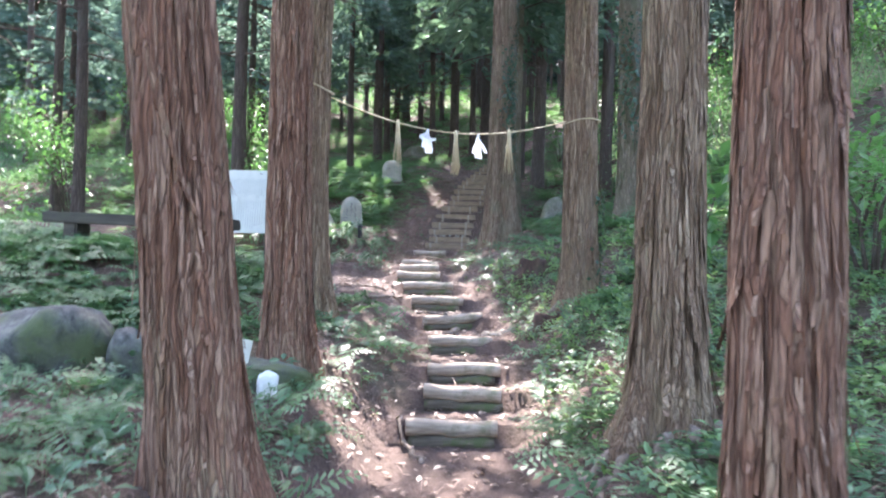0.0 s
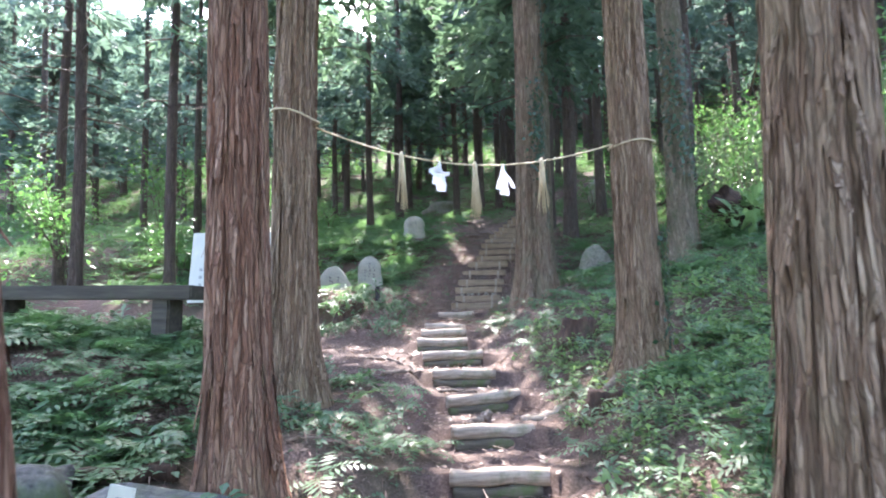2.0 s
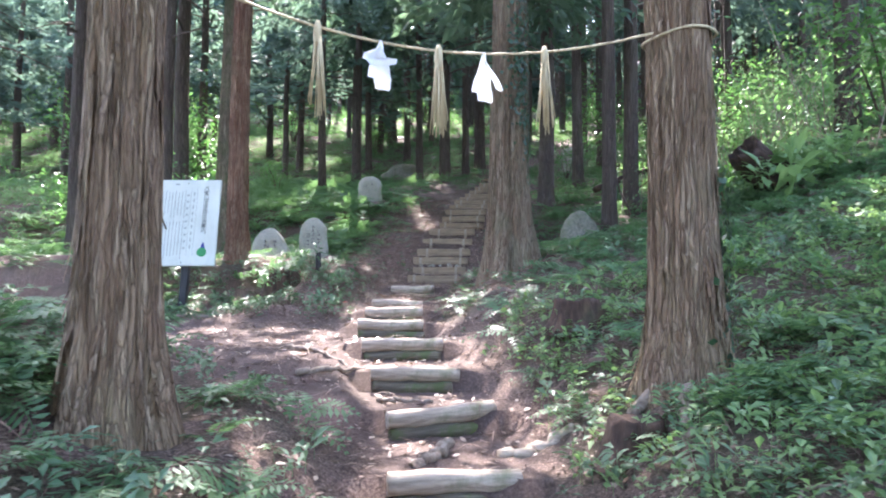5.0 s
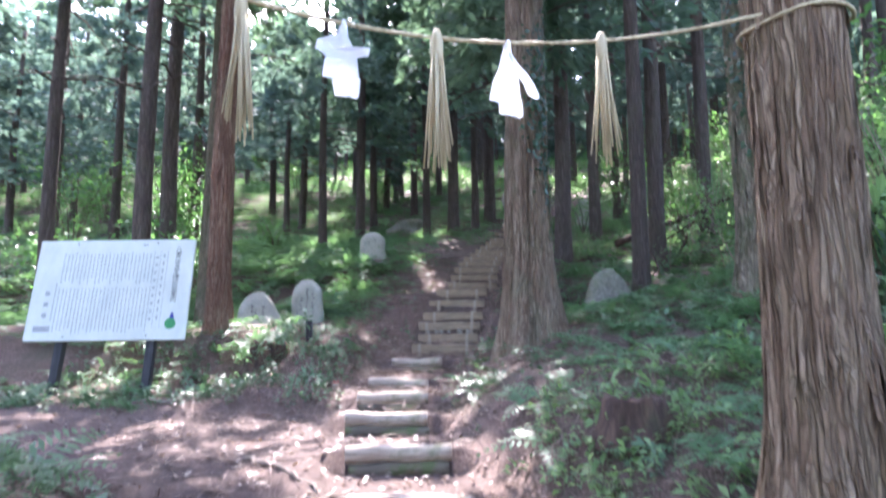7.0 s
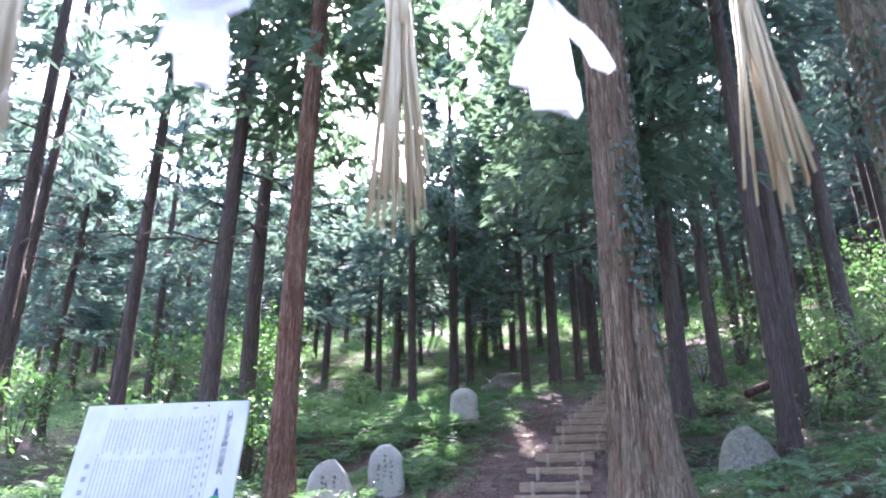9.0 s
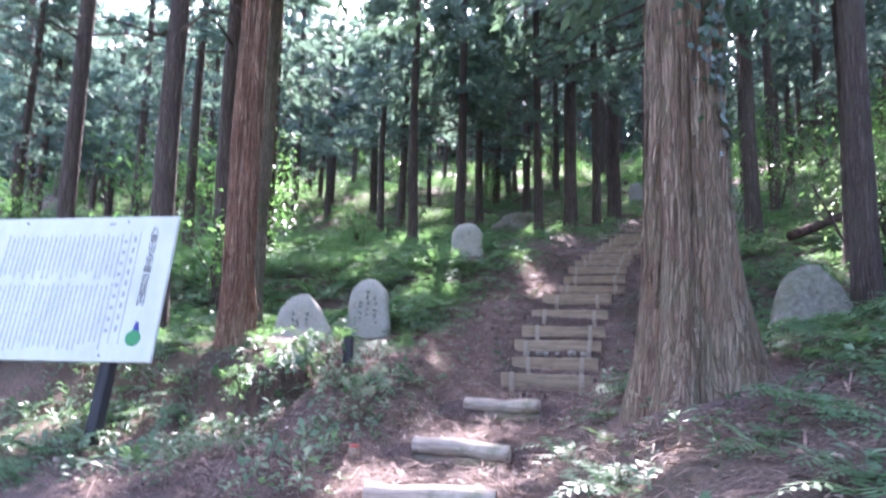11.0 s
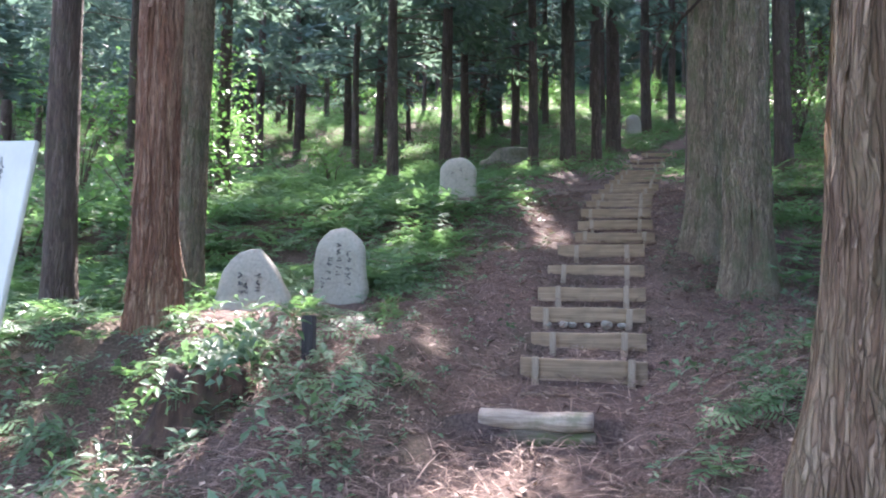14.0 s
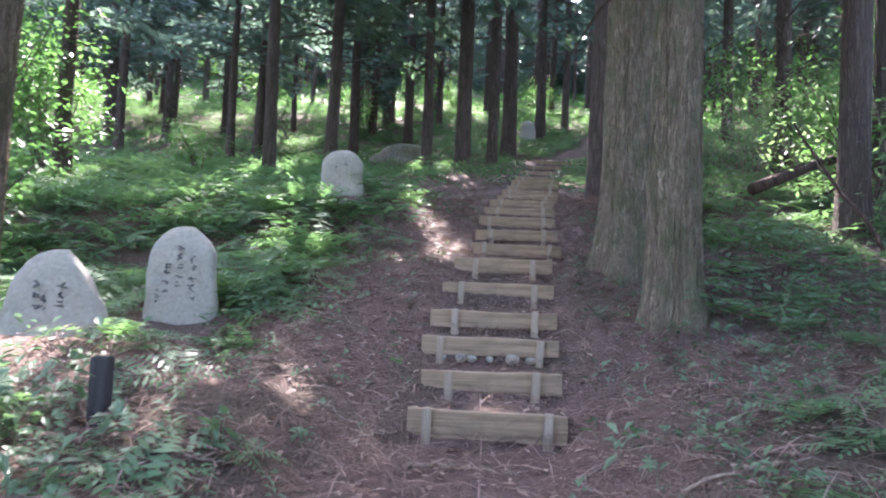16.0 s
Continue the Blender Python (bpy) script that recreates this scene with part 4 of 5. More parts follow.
peg(-1.77, 14.9, 2.1 - lz(-1.77, 14.9), 0.08, False, "short dark square post among seedlings")
peg(-1.08, 12.95, 0.06, 0.065, True, "low wooden peg with a red top")
peg(0.13, 12.85, 0.07, 0.06, False, "low worn wooden peg in the path")

# ---- straw rope with tassels and paper streamers ----
rope = thing("shrine_rope", "thin straw rope strung between two cedars with tassels and paper", "rope", (0, 0, 0))
A, B = Vector((-1.17, 7.05, 3.06)), Vector((1.36, 7.63, 2.98))
def rope_at(u):
    p = A.lerp(B, u)
    return p - Vector((0, 0, 0.19 * 4 * u * (1 - u) + 0.06 * math.sin(u * math.pi)))
put("rope_line", tube_mesh("rope_line", [rope_at(i / 48) for i in range(49)], [0.007 + 0.0012 * math.sin(i * 2.3) for i in range(49)], 8, 0.3), STRAW, rope)
def loop(cx, cy, z, r, tilt):
    pts = [(cx + r * math.cos(a), cy + r * math.sin(a), z + tilt * math.cos(a) + 0.008 * math.sin(3 * a)) for a in np.linspace(0, 2 * math.pi, 33)]
    put("rope_loop", tube_mesh("rope_loop", pts, [0.0085] * 33, 8, 0.3), STRAW, rope)
loop(-1.3, 6.9, 3.11, 0.187, -0.05)
loop(1.57, 7.8, 3.0, 0.21, 0.02)
def tassel(u, seed):
    p = rope_at(u)
    rt2 = random.Random(seed)
    t = put("tassel", tube_mesh("tassel", [p + Vector((0, 0, 0.03)), p, p - Vector((0, 0, 0.05)), p - Vector((0, 0, 0.1))], [0.01, 0.02, 0.021, 0.016], 10, 0.2), STRAW, rope, "hanging straw tassel")
    for k in range(26):
        a, s = rt2.uniform(0, 6.28), rt2.uniform(0.2, 1)
        ln = rt2.uniform(0.36, 0.47)
        dx, dy = math.cos(a) * 0.05 * s, math.sin(a) * 0.05 * s
        pts = [p + Vector((dx * 0.3, dy * 0.3, -0.02)), p + Vector((dx * 0.6 + rt2.uniform(-0.008, 0.008), dy * 0.6, -ln * 0.45)), p + Vector((dx + rt2.uniform(-0.012, 0.012), dy, -ln))]
        put("straw", tube_mesh("straw", pts, [0.0045, 0.004, 0.0028], 5), STRAW, t)
for k, u in enumerate((0.272, 0.515, 0.745)):
    tassel(u, k)
def sheet(name, outline, parent, fold, seed):
    """A sheet of paper cut to an outline (left x, right x, z for each row), with soft folds and thickness."""
    n, V, F = 7, [], []
    for l, r, z in outline:
        for k in range(n):
            u = k / (n - 1)
            x = l + (r - l) * u
            V.append((x, fold * math.sin(u * 5.2 + z * 14 + seed) + 0.012 * noise.noise(Vector((x * 20, z * 14, seed))), z))
    for i in range(len(outline) - 1):
        for k in range(n - 1):
            F.append((i * n + k, i * n + k + 1, (i + 1) * n + k + 1, (i + 1) * n + k))
    ob = put(name, mesh_from(name, V, F), PAPER, parent, "folded white paper streamer")
    ob.modifiers.new("thick", "SOLIDIFY").thickness = 0.002
    return ob
LEFT_PAPER = [(-0.008, 0.01, 0.0), (-0.02, 0.018, -0.035), (-0.082, 0.02, -0.058), (-0.088, 0.035, -0.09), (-0.07, 0.092, -0.098), (-0.05, 0.086, -0.124), (-0.055, 0.05, -0.13), (-0.06, 0.055, -0.19), (-0.03, 0.06, -0.198), (-0.02, 0.055, -0.252), (0.02, 0.05, -0.258)]
RIGHT_PAPER = [(-0.006, 0.01, 0.0), (-0.02, 0.013, -0.05), (-0.033, 0.025, -0.1), (-0.052, 0.035, -0.145), (-0.066, 0.04, -0.212), (-0.036, 0.044, -0.217), (-0.032, 0.048, -0.262), (0.02, 0.044, -0.27)]
TAIL_PAPER = [(0.0, 0.01, -0.05), (0.015, 0.036, -0.09), (0.03, 0.062, -0.125), (0.05, 0.085, -0.165), (0.062, 0.098, -0.2), (0.085, 0.1, -0.212)]
def streamer(u, outline, tail, seed):
    ob = sheet("paper_streamer", outline, rope, 0.014, seed)
    ob.location = rope_at(u) + Vector((0, -0.012, 0))
    if tail:
        sheet("paper_flap", tail, ob, 0.006, seed + 1).location = (0, -0.02, 0)
streamer(0.395, LEFT_PAPER, None, 1)
streamer(0.61, RIGHT_PAPER, TAIL_PAPER, 2)

# ---- roots, stumps and fallen wood ----
def root(pts, r0, r1, label="bare root across the earth", name="tree_root", material=None, cat="root"):
    n = 14
    P = [Vector(p) for p in pts]
    line = []
    for i in range(n):
        f = i / (n - 1) * (len(P) - 1)
        k = min(int(f), len(P) - 2)
        q = P[k].lerp(P[k + 1], f - k)
        g = lz(q.x, q.y)
        line.append(Vector((q.x + 0.02 * math.sin(i * 1.7), q.y + 0.02 * math.sin(i * 1.3), g + q.z + 0.01 * math.sin(i * 2.2))))
    return tagged(put(name, tube_mesh(name, line, [r0 + (r1 - r0) * i / (n - 1) for i in range(n)], 9, 0.25), material or ROOT), label, cat)
root([(-2.9, 4.98, 0.03), (-2.2, 5.02, 0.05), (-1.45, 5.12, 0.04)], 0.06, 0.045, "rotten brown log lying on the bank", "fallen_log", DEADWOOD, "log")
root([(0.0, 7.55, 0.0), (0.14, 7.75, 0.03), (0.2, 7.95, 0.05)], 0.03, 0.035, "forked pale root sticking out between log steps")
root([(0.14, 7.75, 0.02), (0.02, 7.85, 0.0)], 0.02, 0.012)
root([(0.5, 7.78, -0.005), (0.72, 7.86, -0.005), (0.95, 7.94, -0.01)], 0.05, 0.04, "short half-buried log at the path edge", "fallen_log", LOG, "log")
root([(-0.3, 8.75, 0.01), (-0.15, 8.7, 0.03), (0.1, 8.78, 0.0)], 0.02, 0.012)
root([(-0.9, 8.9, 0.02), (-0.6, 9.15, 0.02), (-0.42, 9.5, 0.0)], 0.025, 0.012)
root([(-1.2, 9.9, 0.01), (-0.9, 9.6, 0.02), (-0.6, 9.3, 0.0)], 0.02, 0.012)
root([(-0.1, 4.5, 0.0), (-0.22, 4.8, 0.04), (-0.3, 5.15, 0.02)], 0.02, 0.012)
for k, a in enumerate((-2.9, -2.5, -2.0, -1.6, -1.1)):
    x0, y0 = 1.37 + 0.3 * math.cos(a), 3.95 + 0.3 * math.sin(a)
    root([(x0, y0, 0.04), (x0 + 0.3 * math.cos(a), y0 + 0.22 * math.sin(a), 0.0), (x0 + 0.6 * math.cos(a + 0.3), y0 + 0.45 * math.sin(a + 0.3), -0.03)], 0.038, 0.014, "spreading root at the foot of a cedar")
for k, a in enumerate((-2.6, -1.9, -1.2)):
    x0, y0 = 1.57 + 0.28 * math.cos(a), 7.8 + 0.28 * math.sin(a)
    root([(x0, y0, 0.06), (x0 + 0.3 * math.cos(a), y0 + 0.3 * math.sin(a), 0.02), (x0 + 0.55 * math.cos(a), y0 + 0.6 * math.sin(a), -0.02)], 0.04, 0.012, "spreading root at the foot of a cedar")
for x, y, ln, az, r in [(0.9, 9.6, 0.5, 35, 0.008), (0.62, 13.9, 0.7, 20, 0.007), (0.95, 14.3, 0.5, -15, 0.009), (-0.55, 15.6, 0.45, 60, 0.008), (-0.45, 16.2, 0.5, 75, 0.009), (-0.2, 15.3, 0.35, 5, 0.014), (0.05, 15.25, 0.3, -12, 0.008),
                        (1.2, 16.2, 0.8, 30, 0.008), (1.5, 15.4, 0.7, -20, 0.008), (2.3, 13.6, 0.9, 25, 0.01), (-1.3, 16.0, 0.5, -30, 0.007), (-0.9, 17.6, 0.5, 40, 0.007), (-1.4, 12.7, 0.6, 10, 0.009), (1.0, 5.0, 0.5, -20, 0.008), (-0.8, 6.0, 0.7, 40, 0.01), (1.5, 6.3, 0.8, 15, 0.009), (-2.9, 12.9, 0.7, 4, 0.03)]:
    a = radians(az)
    root([(x - ln / 2 * math.cos(a), y - ln / 2 * math.sin(a), 0.012), (x, y, 0.03), (x + ln / 2 * math.cos(a), y + ln / 2 * math.sin(a), 0.012)], r, r * 0.5, "thin dead twig lying on the litter", "dead_twig", ROOT, "twig")
tw = random.Random(21)
for _ in range(44):
    side = tw.choice((-1, 1, 1))
    y = tw.uniform(14.6, 20.5)
    x = float(np.interp(y, PY, PX)) + (tw.uniform(0.65, 2.6) if side > 0 else -tw.uniform(0.6, 1.6))
    a, ln, bend = tw.uniform(0, 6.28), tw.uniform(0.15, 0.4), tw.uniform(-1.3, 1.3)
    pts = [(x, y, 0.01)]
    for k in range(3):
        a += bend * 0.6
        pts.append((pts[-1][0] + ln / 2 * math.cos(a), pts[-1][1] + ln / 2 * math.sin(a), (0.04, 0.06, 0.03)[k] * tw.uniform(0.4, 1.5)))
    root(pts, tw.uniform(0.004, 0.008), 0.0025, "thin curved dead twig lying on the litter", "dead_twig", ROOT, "twig")
def stump(x, y, r, h, label, seed, side=0, sink=0.1):
    n, rings = 26, 12
    V, F = [], []
    for i in range(rings):
        u = i / (rings - 1)
        for k in range(n):
            a = 2 * math.pi * k / n
            rag = 0.25 * h * noise.noise(Vector((math.cos(a) * 2, math.sin(a) * 2, seed))) * u
            rr = r * (1 + 0.5 * math.exp(-u * 3.5)) * (1 + 0.22 * noise.noise(Vector((math.cos(a) * 2.5, math.sin(a) * 2.5, seed + u)))) * (1 - 0.15 * u)
            V.append((rr * math.cos(a), rr * math.sin(a), -sink + (h + sink) * u + rag))
    for i in range(rings - 1):
        for k in range(n):
            F.append((i * n + k, i * n + (k + 1) % n, (i + 1) * n + (k + 1) % n, (i + 1) * n + k))
    V.append((0, 0, h * 0.7))
    F += [((rings - 1) * n + k, (rings - 1) * n + (k + 1) % n, len(V) - 1) for k in range(n)]
    return tagged(put("tree_stump", mesh_from("tree_stump", V, F, True), DEADWOOD, m=pose(x, y, lz(x, y), 10 if side else 0, side, 0)), label, "stump")
stump(-2.2, 14.35, 0.26, 0.32, "rotten dark stump overgrown with ferns", 2.0)
stump(4.35, 12.0, 0.23, 0.75, "broken rotten stump leaning on the slope", 5.0, -52)
stump(1.25, 9.3, 0.2, 0.18, "low rotten stump in the undergrowth", 7.0)
stump(1.15, 7.35, 0.16, 0.14, "decayed root plate on the bank", 9.0)
def pole(p, q, r0, r1, label, name="fallen_branch"):
    pts = [Vector(p).lerp(Vector(q), i / 9) + Vector((0.03 * math.sin(i * 1.3), 0.03 * math.cos(i), 0.03 * math.sin(i * 0.9))) for i in range(10)]
    return tagged(put(name, tube_mesh(name, pts, [r0 + (r1 - r0) * i / 9 for i in range(10)], 9, 0.2), DEADWOOD), label, "branch")
def gz_(x, y, up):
    return (x, y, lz(x, y) + up)
pole(gz_(4.1, 21.0, 0.3), gz_(7.6, 22.8, 0.5), 0.085, 0.05, "thick fallen branch lying on the slope")
pole(gz_(4.9, 21.0, 0.05), gz_(6.6, 20.0, 1.1), 0.025, 0.012, "bare dead branch propped on the slope")
pole(gz_(5.3, 20.3, 0.1), gz_(6.7, 22.0, 1.2), 0.03, 0.012, "bare dead branch propped on the slope")
pole(gz_(4.3, 18.5, 0.0), gz_(4.25, 20.2, 1.25), 0.025, 0.015, "pale thin pole leaning in the undergrowth")
pole(gz_(2.1, 4.3, 0.0), gz_(1.85, 4.45, 0.35), 0.024, 0.01, "broken grey snag beside the cedar roots")

# ---- undergrowth ----
def fern_template(rng, fronds=6, pairs=11):
    """One fern: arching fronds with paired leaflets; unit size."""
    q = []
    for f in range(fronds):
        az = 2 * np.pi * f / fronds + rng.uniform(-0.4, 0.4)
        L, el = rng.uniform(0.75, 1.1), rng.uniform(0.55, 1.0)
        ca, sa = np.cos(az), np.sin(az)
        def at(u):
            h = L * (np.sin(el) * u - 0.62 * u * u)
            d = L * (np.cos(el) * u + 0.2 * u * u)
            return np.array([d * ca, d * sa, h])
        side = np.array([-sa, ca, 0])
        for k in range(pairs):
            u = 0.2 + 0.8 * k / (pairs - 1)
            ln = L * 0.24 * np.sin(np.pi * min(0.25 + 0.75 * u, 0.985)) ** 0.8 + 0.015
            p, p2 = at(u), at(min(u + 0.07, 1.05))
            fw = (p2 - p) / np.linalg.norm(p2 - p)
            w = L * 0.036
            for s in (-1, 1):
                tip = p + side * s * ln + fw * ln * 0.35 + np.array([0, 0, -0.12 * ln + rng.uniform(-0.02, 0.02)])
                q.append([p - fw * w * 0.5, (p + tip) / 2 - fw * w, tip, (p + tip) / 2 + fw * w])
        for u0, u1 in ((0, 0.5), (0.5, 1.0)):
            a, b = at(u0), at(u1)
            q.append([a - side * 0.006, a + side * 0.006, b + side * 0.003, b - side * 0.003])
    return np.array(q)

def herb_template(rng, leaves=9):
    """A small broad-leaved seedling: folded pointed leaves on a short stem."""
    q = []
    for k in range(leaves):
        az, el, h = rng.uniform(0, 6.28), rng.uniform(-0.15, 0.45), rng.uniform(0.25, 1.0)
        d = np.array([np.cos(az) * np.cos(el), np.sin(az) * np.cos(el), np.sin(el)])
        s = np.array([-np.sin(az), np.cos(az), 0])
        o = np.array([0, 0, h]) + d * 0.12
        L, w = rng.uniform(0.4, 0.75), rng.uniform(0.11, 0.17)
        dn, up = np.array([0, 0, -0.07]), np.array([0, 0, 0.05])
        m1, tip = o + d * L * 0.5, o + d * L + dn
        q.append([o, m1 + s * w + up, tip, m1])
        q.append([o, m1, tip, m1 - s * w + up])
    q.append([[-0.012, 0, 0], [0.012, 0, 0], [0.008, 0, 1], [-0.008, 0, 1]])
    return np.array(q)

def scatter(name, templates, xy, size, rng, material, label, category, lift=0.0, tilt=0.18):
    z = land(xy[:, 0], xy[:, 1]) + lift
    which = rng.integers(0, len(templates), len(xy))
    out = []
    for k, t in enumerate(templates):
        sel = which == k
        p, s = np.column_stack([xy[sel], z[sel]]), size[sel]
        a = rng.uniform(0, 6.28, len(p))
        tx, ty = rng.normal(0, tilt, len(p)), rng.normal(0, tilt, len(p))
        c, sn = np.cos(a), np.sin(a)
        X = t[None, ..., 0] * c[:, None, None] - t[None, ..., 1] * sn[:, None, None]
        Y = t[None, ..., 0] * sn[:, None, None] + t[None, ..., 1] * c[:, None, None]
        Z = t[None, ..., 2] + tx[:, None, None] * X + ty[:, None, None] * Y
        out.append((np.stack([X, Y, Z], -1) * s[:, None, None, None] + p[:, None, None, :]).reshape(-1, 4, 3))
    return tagged(put(name, quad_mesh(name, np.concatenate(out)), material), label, category, kind="stuff")

TRUNKS = np.array([(-0.96, 2.86, 0.34), (1.37, 3.95, 0.42), (1.1, 2.12, 0.3), (-1.09, 5.08, 0.3), (-1.25, 6.9, 0.36), (1.57, 7.8, 0.36), (1.06, 12.95, 0.55), (3.24, 11.75, 0.35), (-3.25, 15.45, 0.32), (1.78, 17.4, 0.36), (1.72, 18.75, 0.45),
                   (-2.28, 17.15, 0.42), (-3.0, 16.5, 0.45), (2.5, 15.0, 0.5), (-1.6, 21.4, 0.35), (-3.2, 7.1, 0.3)])
def spots(rng, n, x0, x1, y0, y1, keep):
    x, y = rng.uniform(x0, x1, n), rng.uniform(y0, y1, n)
    ok = rng.uniform(0, 1, n) < keep(x, y)
    for tx, ty, tr in TRUNKS:
        ok &= (x - tx) ** 2 + (y - ty) ** 2 > tr * tr
    return np.column_stack([x[ok], y[ok]])
def clear_of_path(x, y):
    d = x - np.interp(y, PY, PX)
    k = sstep(0.48, 0.78, np.abs(d)) * (1 - side_path(x, y))
    k = np.where((y < 5) & (np.abs(d) < 0.7), 0, k)
    # bare litter beside the timber steps
    bare = sstep(14.6, 15.6, y) * (1 - sstep(24, 30, y))
    k = k * (1 - bare * (1 - np.where(d < 0, sstep(1.2, 1.9, -d), sstep(1.0, 3.2, d))))
    return k
def clumpy(x, y, s=1.0, seed=0.0):
    v = np.sin(x * 1.9 * s + seed) * np.sin(y * 1.6 * s + 2 * seed) + 0.6 * np.sin(x * 4.1 * s - y * 3.3 * s + seed) + 0.4 * np.sin(x * 7.3 + y * 6.1 + seed)
    return np.clip(0.55 + 0.5 * v, 0, 1)
rng = np.random.default_rng(9)
ferns = [fern_template(rng, rng.integers(5, 8), 9) for _ in range(5)]
small_ferns = [fern_template(rng, 4, 5) for _ in range(6)]
herbs = [herb_template(rng, rng.integers(6, 11)) for _ in range(6)]
tiny = [herb_template(rng, 5) for _ in range(4)]

fx = spots(rng, 4200, -7, 7.5, 1.5, 22, lambda x, y: clear_of_path(x, y) * (0.15 + 0.85 * clumpy(x, y)) * np.where((x > 0) & (y > 14) & (x < 4.5), 0.3, 1) * np.where((x > 0) & (y > 8.4) & (x < 2.0), 0.35, 1) * np.where((x > -3.2) & (x < 0) & (y > 12.3) & (y < 16), 0.1, 1))
scatter("ferns", ferns, fx, rng.uniform(0.24, 0.46, len(fx)), rng, FERN, "green ferns covering the banks of the path", "fern")
fx = spots(rng, 11000, -26, 22, 17, 46, lambda x, y: clear_of_path(x, y) * (0.45 + 0.55 * clumpy(x, y, 0.5)))
scatter("fern_slope", small_ferns, fx, rng.uniform(0.45, 0.95, len(fx)), rng, FERN_FAR, "dense ferns on the slope under the trees", "fern")
far_ferns = [fern_template(rng, 4, 3) for _ in range(4)]
fx = spots(rng, 3400, -36, 34, 42, 64, lambda x, y: clear_of_path(x, y))
scatter("far_ferns", far_ferns, fx, rng.uniform(0.7, 1.3, len(fx)), rng, SHRUB, "bright ferns on the far slope", "fern")
fx = np.column_stack([rng.uniform(1.7, 3.3, 26), rng.uniform(13.9, 14.6, 26)])
scatter("boulder_ferns", ferns, fx, rng.uniform(0.25, 0.42, 26), rng, FERN, "ferns in front of the pale boulder", "fern")
fx = spots(rng, 6800, -24, 22, -12, 21, lambda x, y: ((np.abs(x) > 6.5) | ((y < 2.2) & (np.abs(x) > 1.2))) * (1 - side_path(x, y)) * (0.45 + 0.55 * clumpy(x, y, 0.6)))
scatter("fern_floor", far_ferns, fx, rng.uniform(0.4, 0.8, len(fx)), rng, FERN_FAR, "ferns on the floor of the wood", "fern")
hx = spots(rng, 9000, -5, 6, 1, 18, lambda x, y: np.maximum(clear_of_path(x, y) * (0.25 + 0.75 * clumpy(x, y, 1.3, 2.0)) * np.where((x < 0) & (y > 15.2), 0.35, 1) * np.where((x < -0.8) & (y > 12.2) & (y < 15.4), 0.45, 1) * np.where((x > 0) & (y > 8.4) & (x < 2.2), 0.3, 1) * np.where((x > 0) & (y > 13.8) & (x < 4.5), 0.4, 1), 0.0))
scatter("seedlings", herbs, hx, rng.uniform(0.06, 0.16, len(hx)), rng, HERB, "small broad-leaved green plants on the forest floor", "plants", tilt=0.25)
hx = spots(rng, 3500, -3.2, 4.2, 2, 22, lambda x, y: sstep(0.45, 0.8, np.abs(x - np.interp(y, PY, PX))) * (1 - side_path(x, y)) * 0.7)
scatter("sprouts", tiny, hx, rng.uniform(0.05, 0.12, len(hx)), rng, HERB, "tiny green sprouts in the litter", "plants", tilt=0.3)
hx = spots(rng, 11000, 0.7, 8.5, 2.5, 14, lambda x, y: clear_of_path(x, y) * sstep(0.55, 1.0, x - np.interp(y, PY, PX)) * (1 - sstep(9.3, 10.8, y)) * (1 - sstep(6.0, 8.5, x)) * sstep(2.4, 4.0, y) * (0.5 + 0.5 * clumpy(x, y, 1.1, 4.0)))
scatter("leafy_carpet", herbs, hx, rng.uniform(0.06, 0.145, len(hx)), rng, SHRUB_LOW, "dense carpet of small leafy plants on the slope", "plants", tilt=0.3)
hx = np.column_stack([rng.normal(4.25, 0.35, 60), rng.normal(11.8, 0.3, 60)])
scatter("slope_plants", herbs, hx, rng.uniform(0.2, 0.4, 60), rng, SHRUB_LOW, "leafy plants growing over the leaning stump", "plants", 0.15, 0.35)
hx = np.column_stack([rng.normal(-1.75, 0.3, 40), rng.normal(14.95, 0.3, 40)])
scatter("post_plants", herbs, hx, rng.uniform(0.06, 0.1, 40), rng, HERB, "leafy seedlings round the short post", "plants", 0.0, 0.3)
hx = spots(rng, 420, -4.8, -1.1, 12.4, 15.0, lambda x, y: 0.25 + 0.75 * clumpy(x, y, 1.6, 1.0))
scatter("bank_plants", herbs, hx, rng.uniform(0.07, 0.16, len(hx)), rng, HERB, "small dark green plants on the bank below the board", "plants", tilt=0.35)
fx = spots(rng, 420, -5.5, -1.7, 5.0, 7.6, lambda x, y: 0.9 + 0 * x)
scatter("bench_ferns", ferns, fx, rng.uniform(0.3, 0.5, len(fx)), rng, FERN, "tall ferns in front of the bench", "fern")
fx = spots(rng, 330, 1.0, 5.0, 9.6, 15.0, lambda x, y: clear_of_path(x, y) * sstep(0.9, 1.8, x - np.interp(y, PY, PX)))
scatter("slope_ferns", ferns, fx, rng.uniform(0.22, 0.36, len(fx)), rng, FERN, "green ferns below the large old cedar", "fern")
fx = spots(rng, 1500, -9.5, -1.4, 16.0, 28, lambda x, y: clear_of_path(x, y) * (0.4 + 0.6 * clumpy(x, y, 0.9, 3.0)) * np.where((x > -4) & (y < 17.4), 0, 1))
scatter("hillside_ferns", ferns, fx, rng.uniform(0.4, 0.72, len(fx)), rng, FERN_FAR, "lush ferns round the inscribed stones", "fern")
hx = spots(rng, 750, 0.6, 5.0, 12.5, 21, lambda x, y: sstep(0.75, 1.1, x - np.interp(y, PY, PX)) * (0.2 + 0.8 * clumpy(x, y, 1.5, 5.0)))
scatter("litter_plants", herbs, hx, rng.uniform(0.06, 0.13, len(hx)), rng, HERB, "small plants among the twig litter", "plants", tilt=0.3)
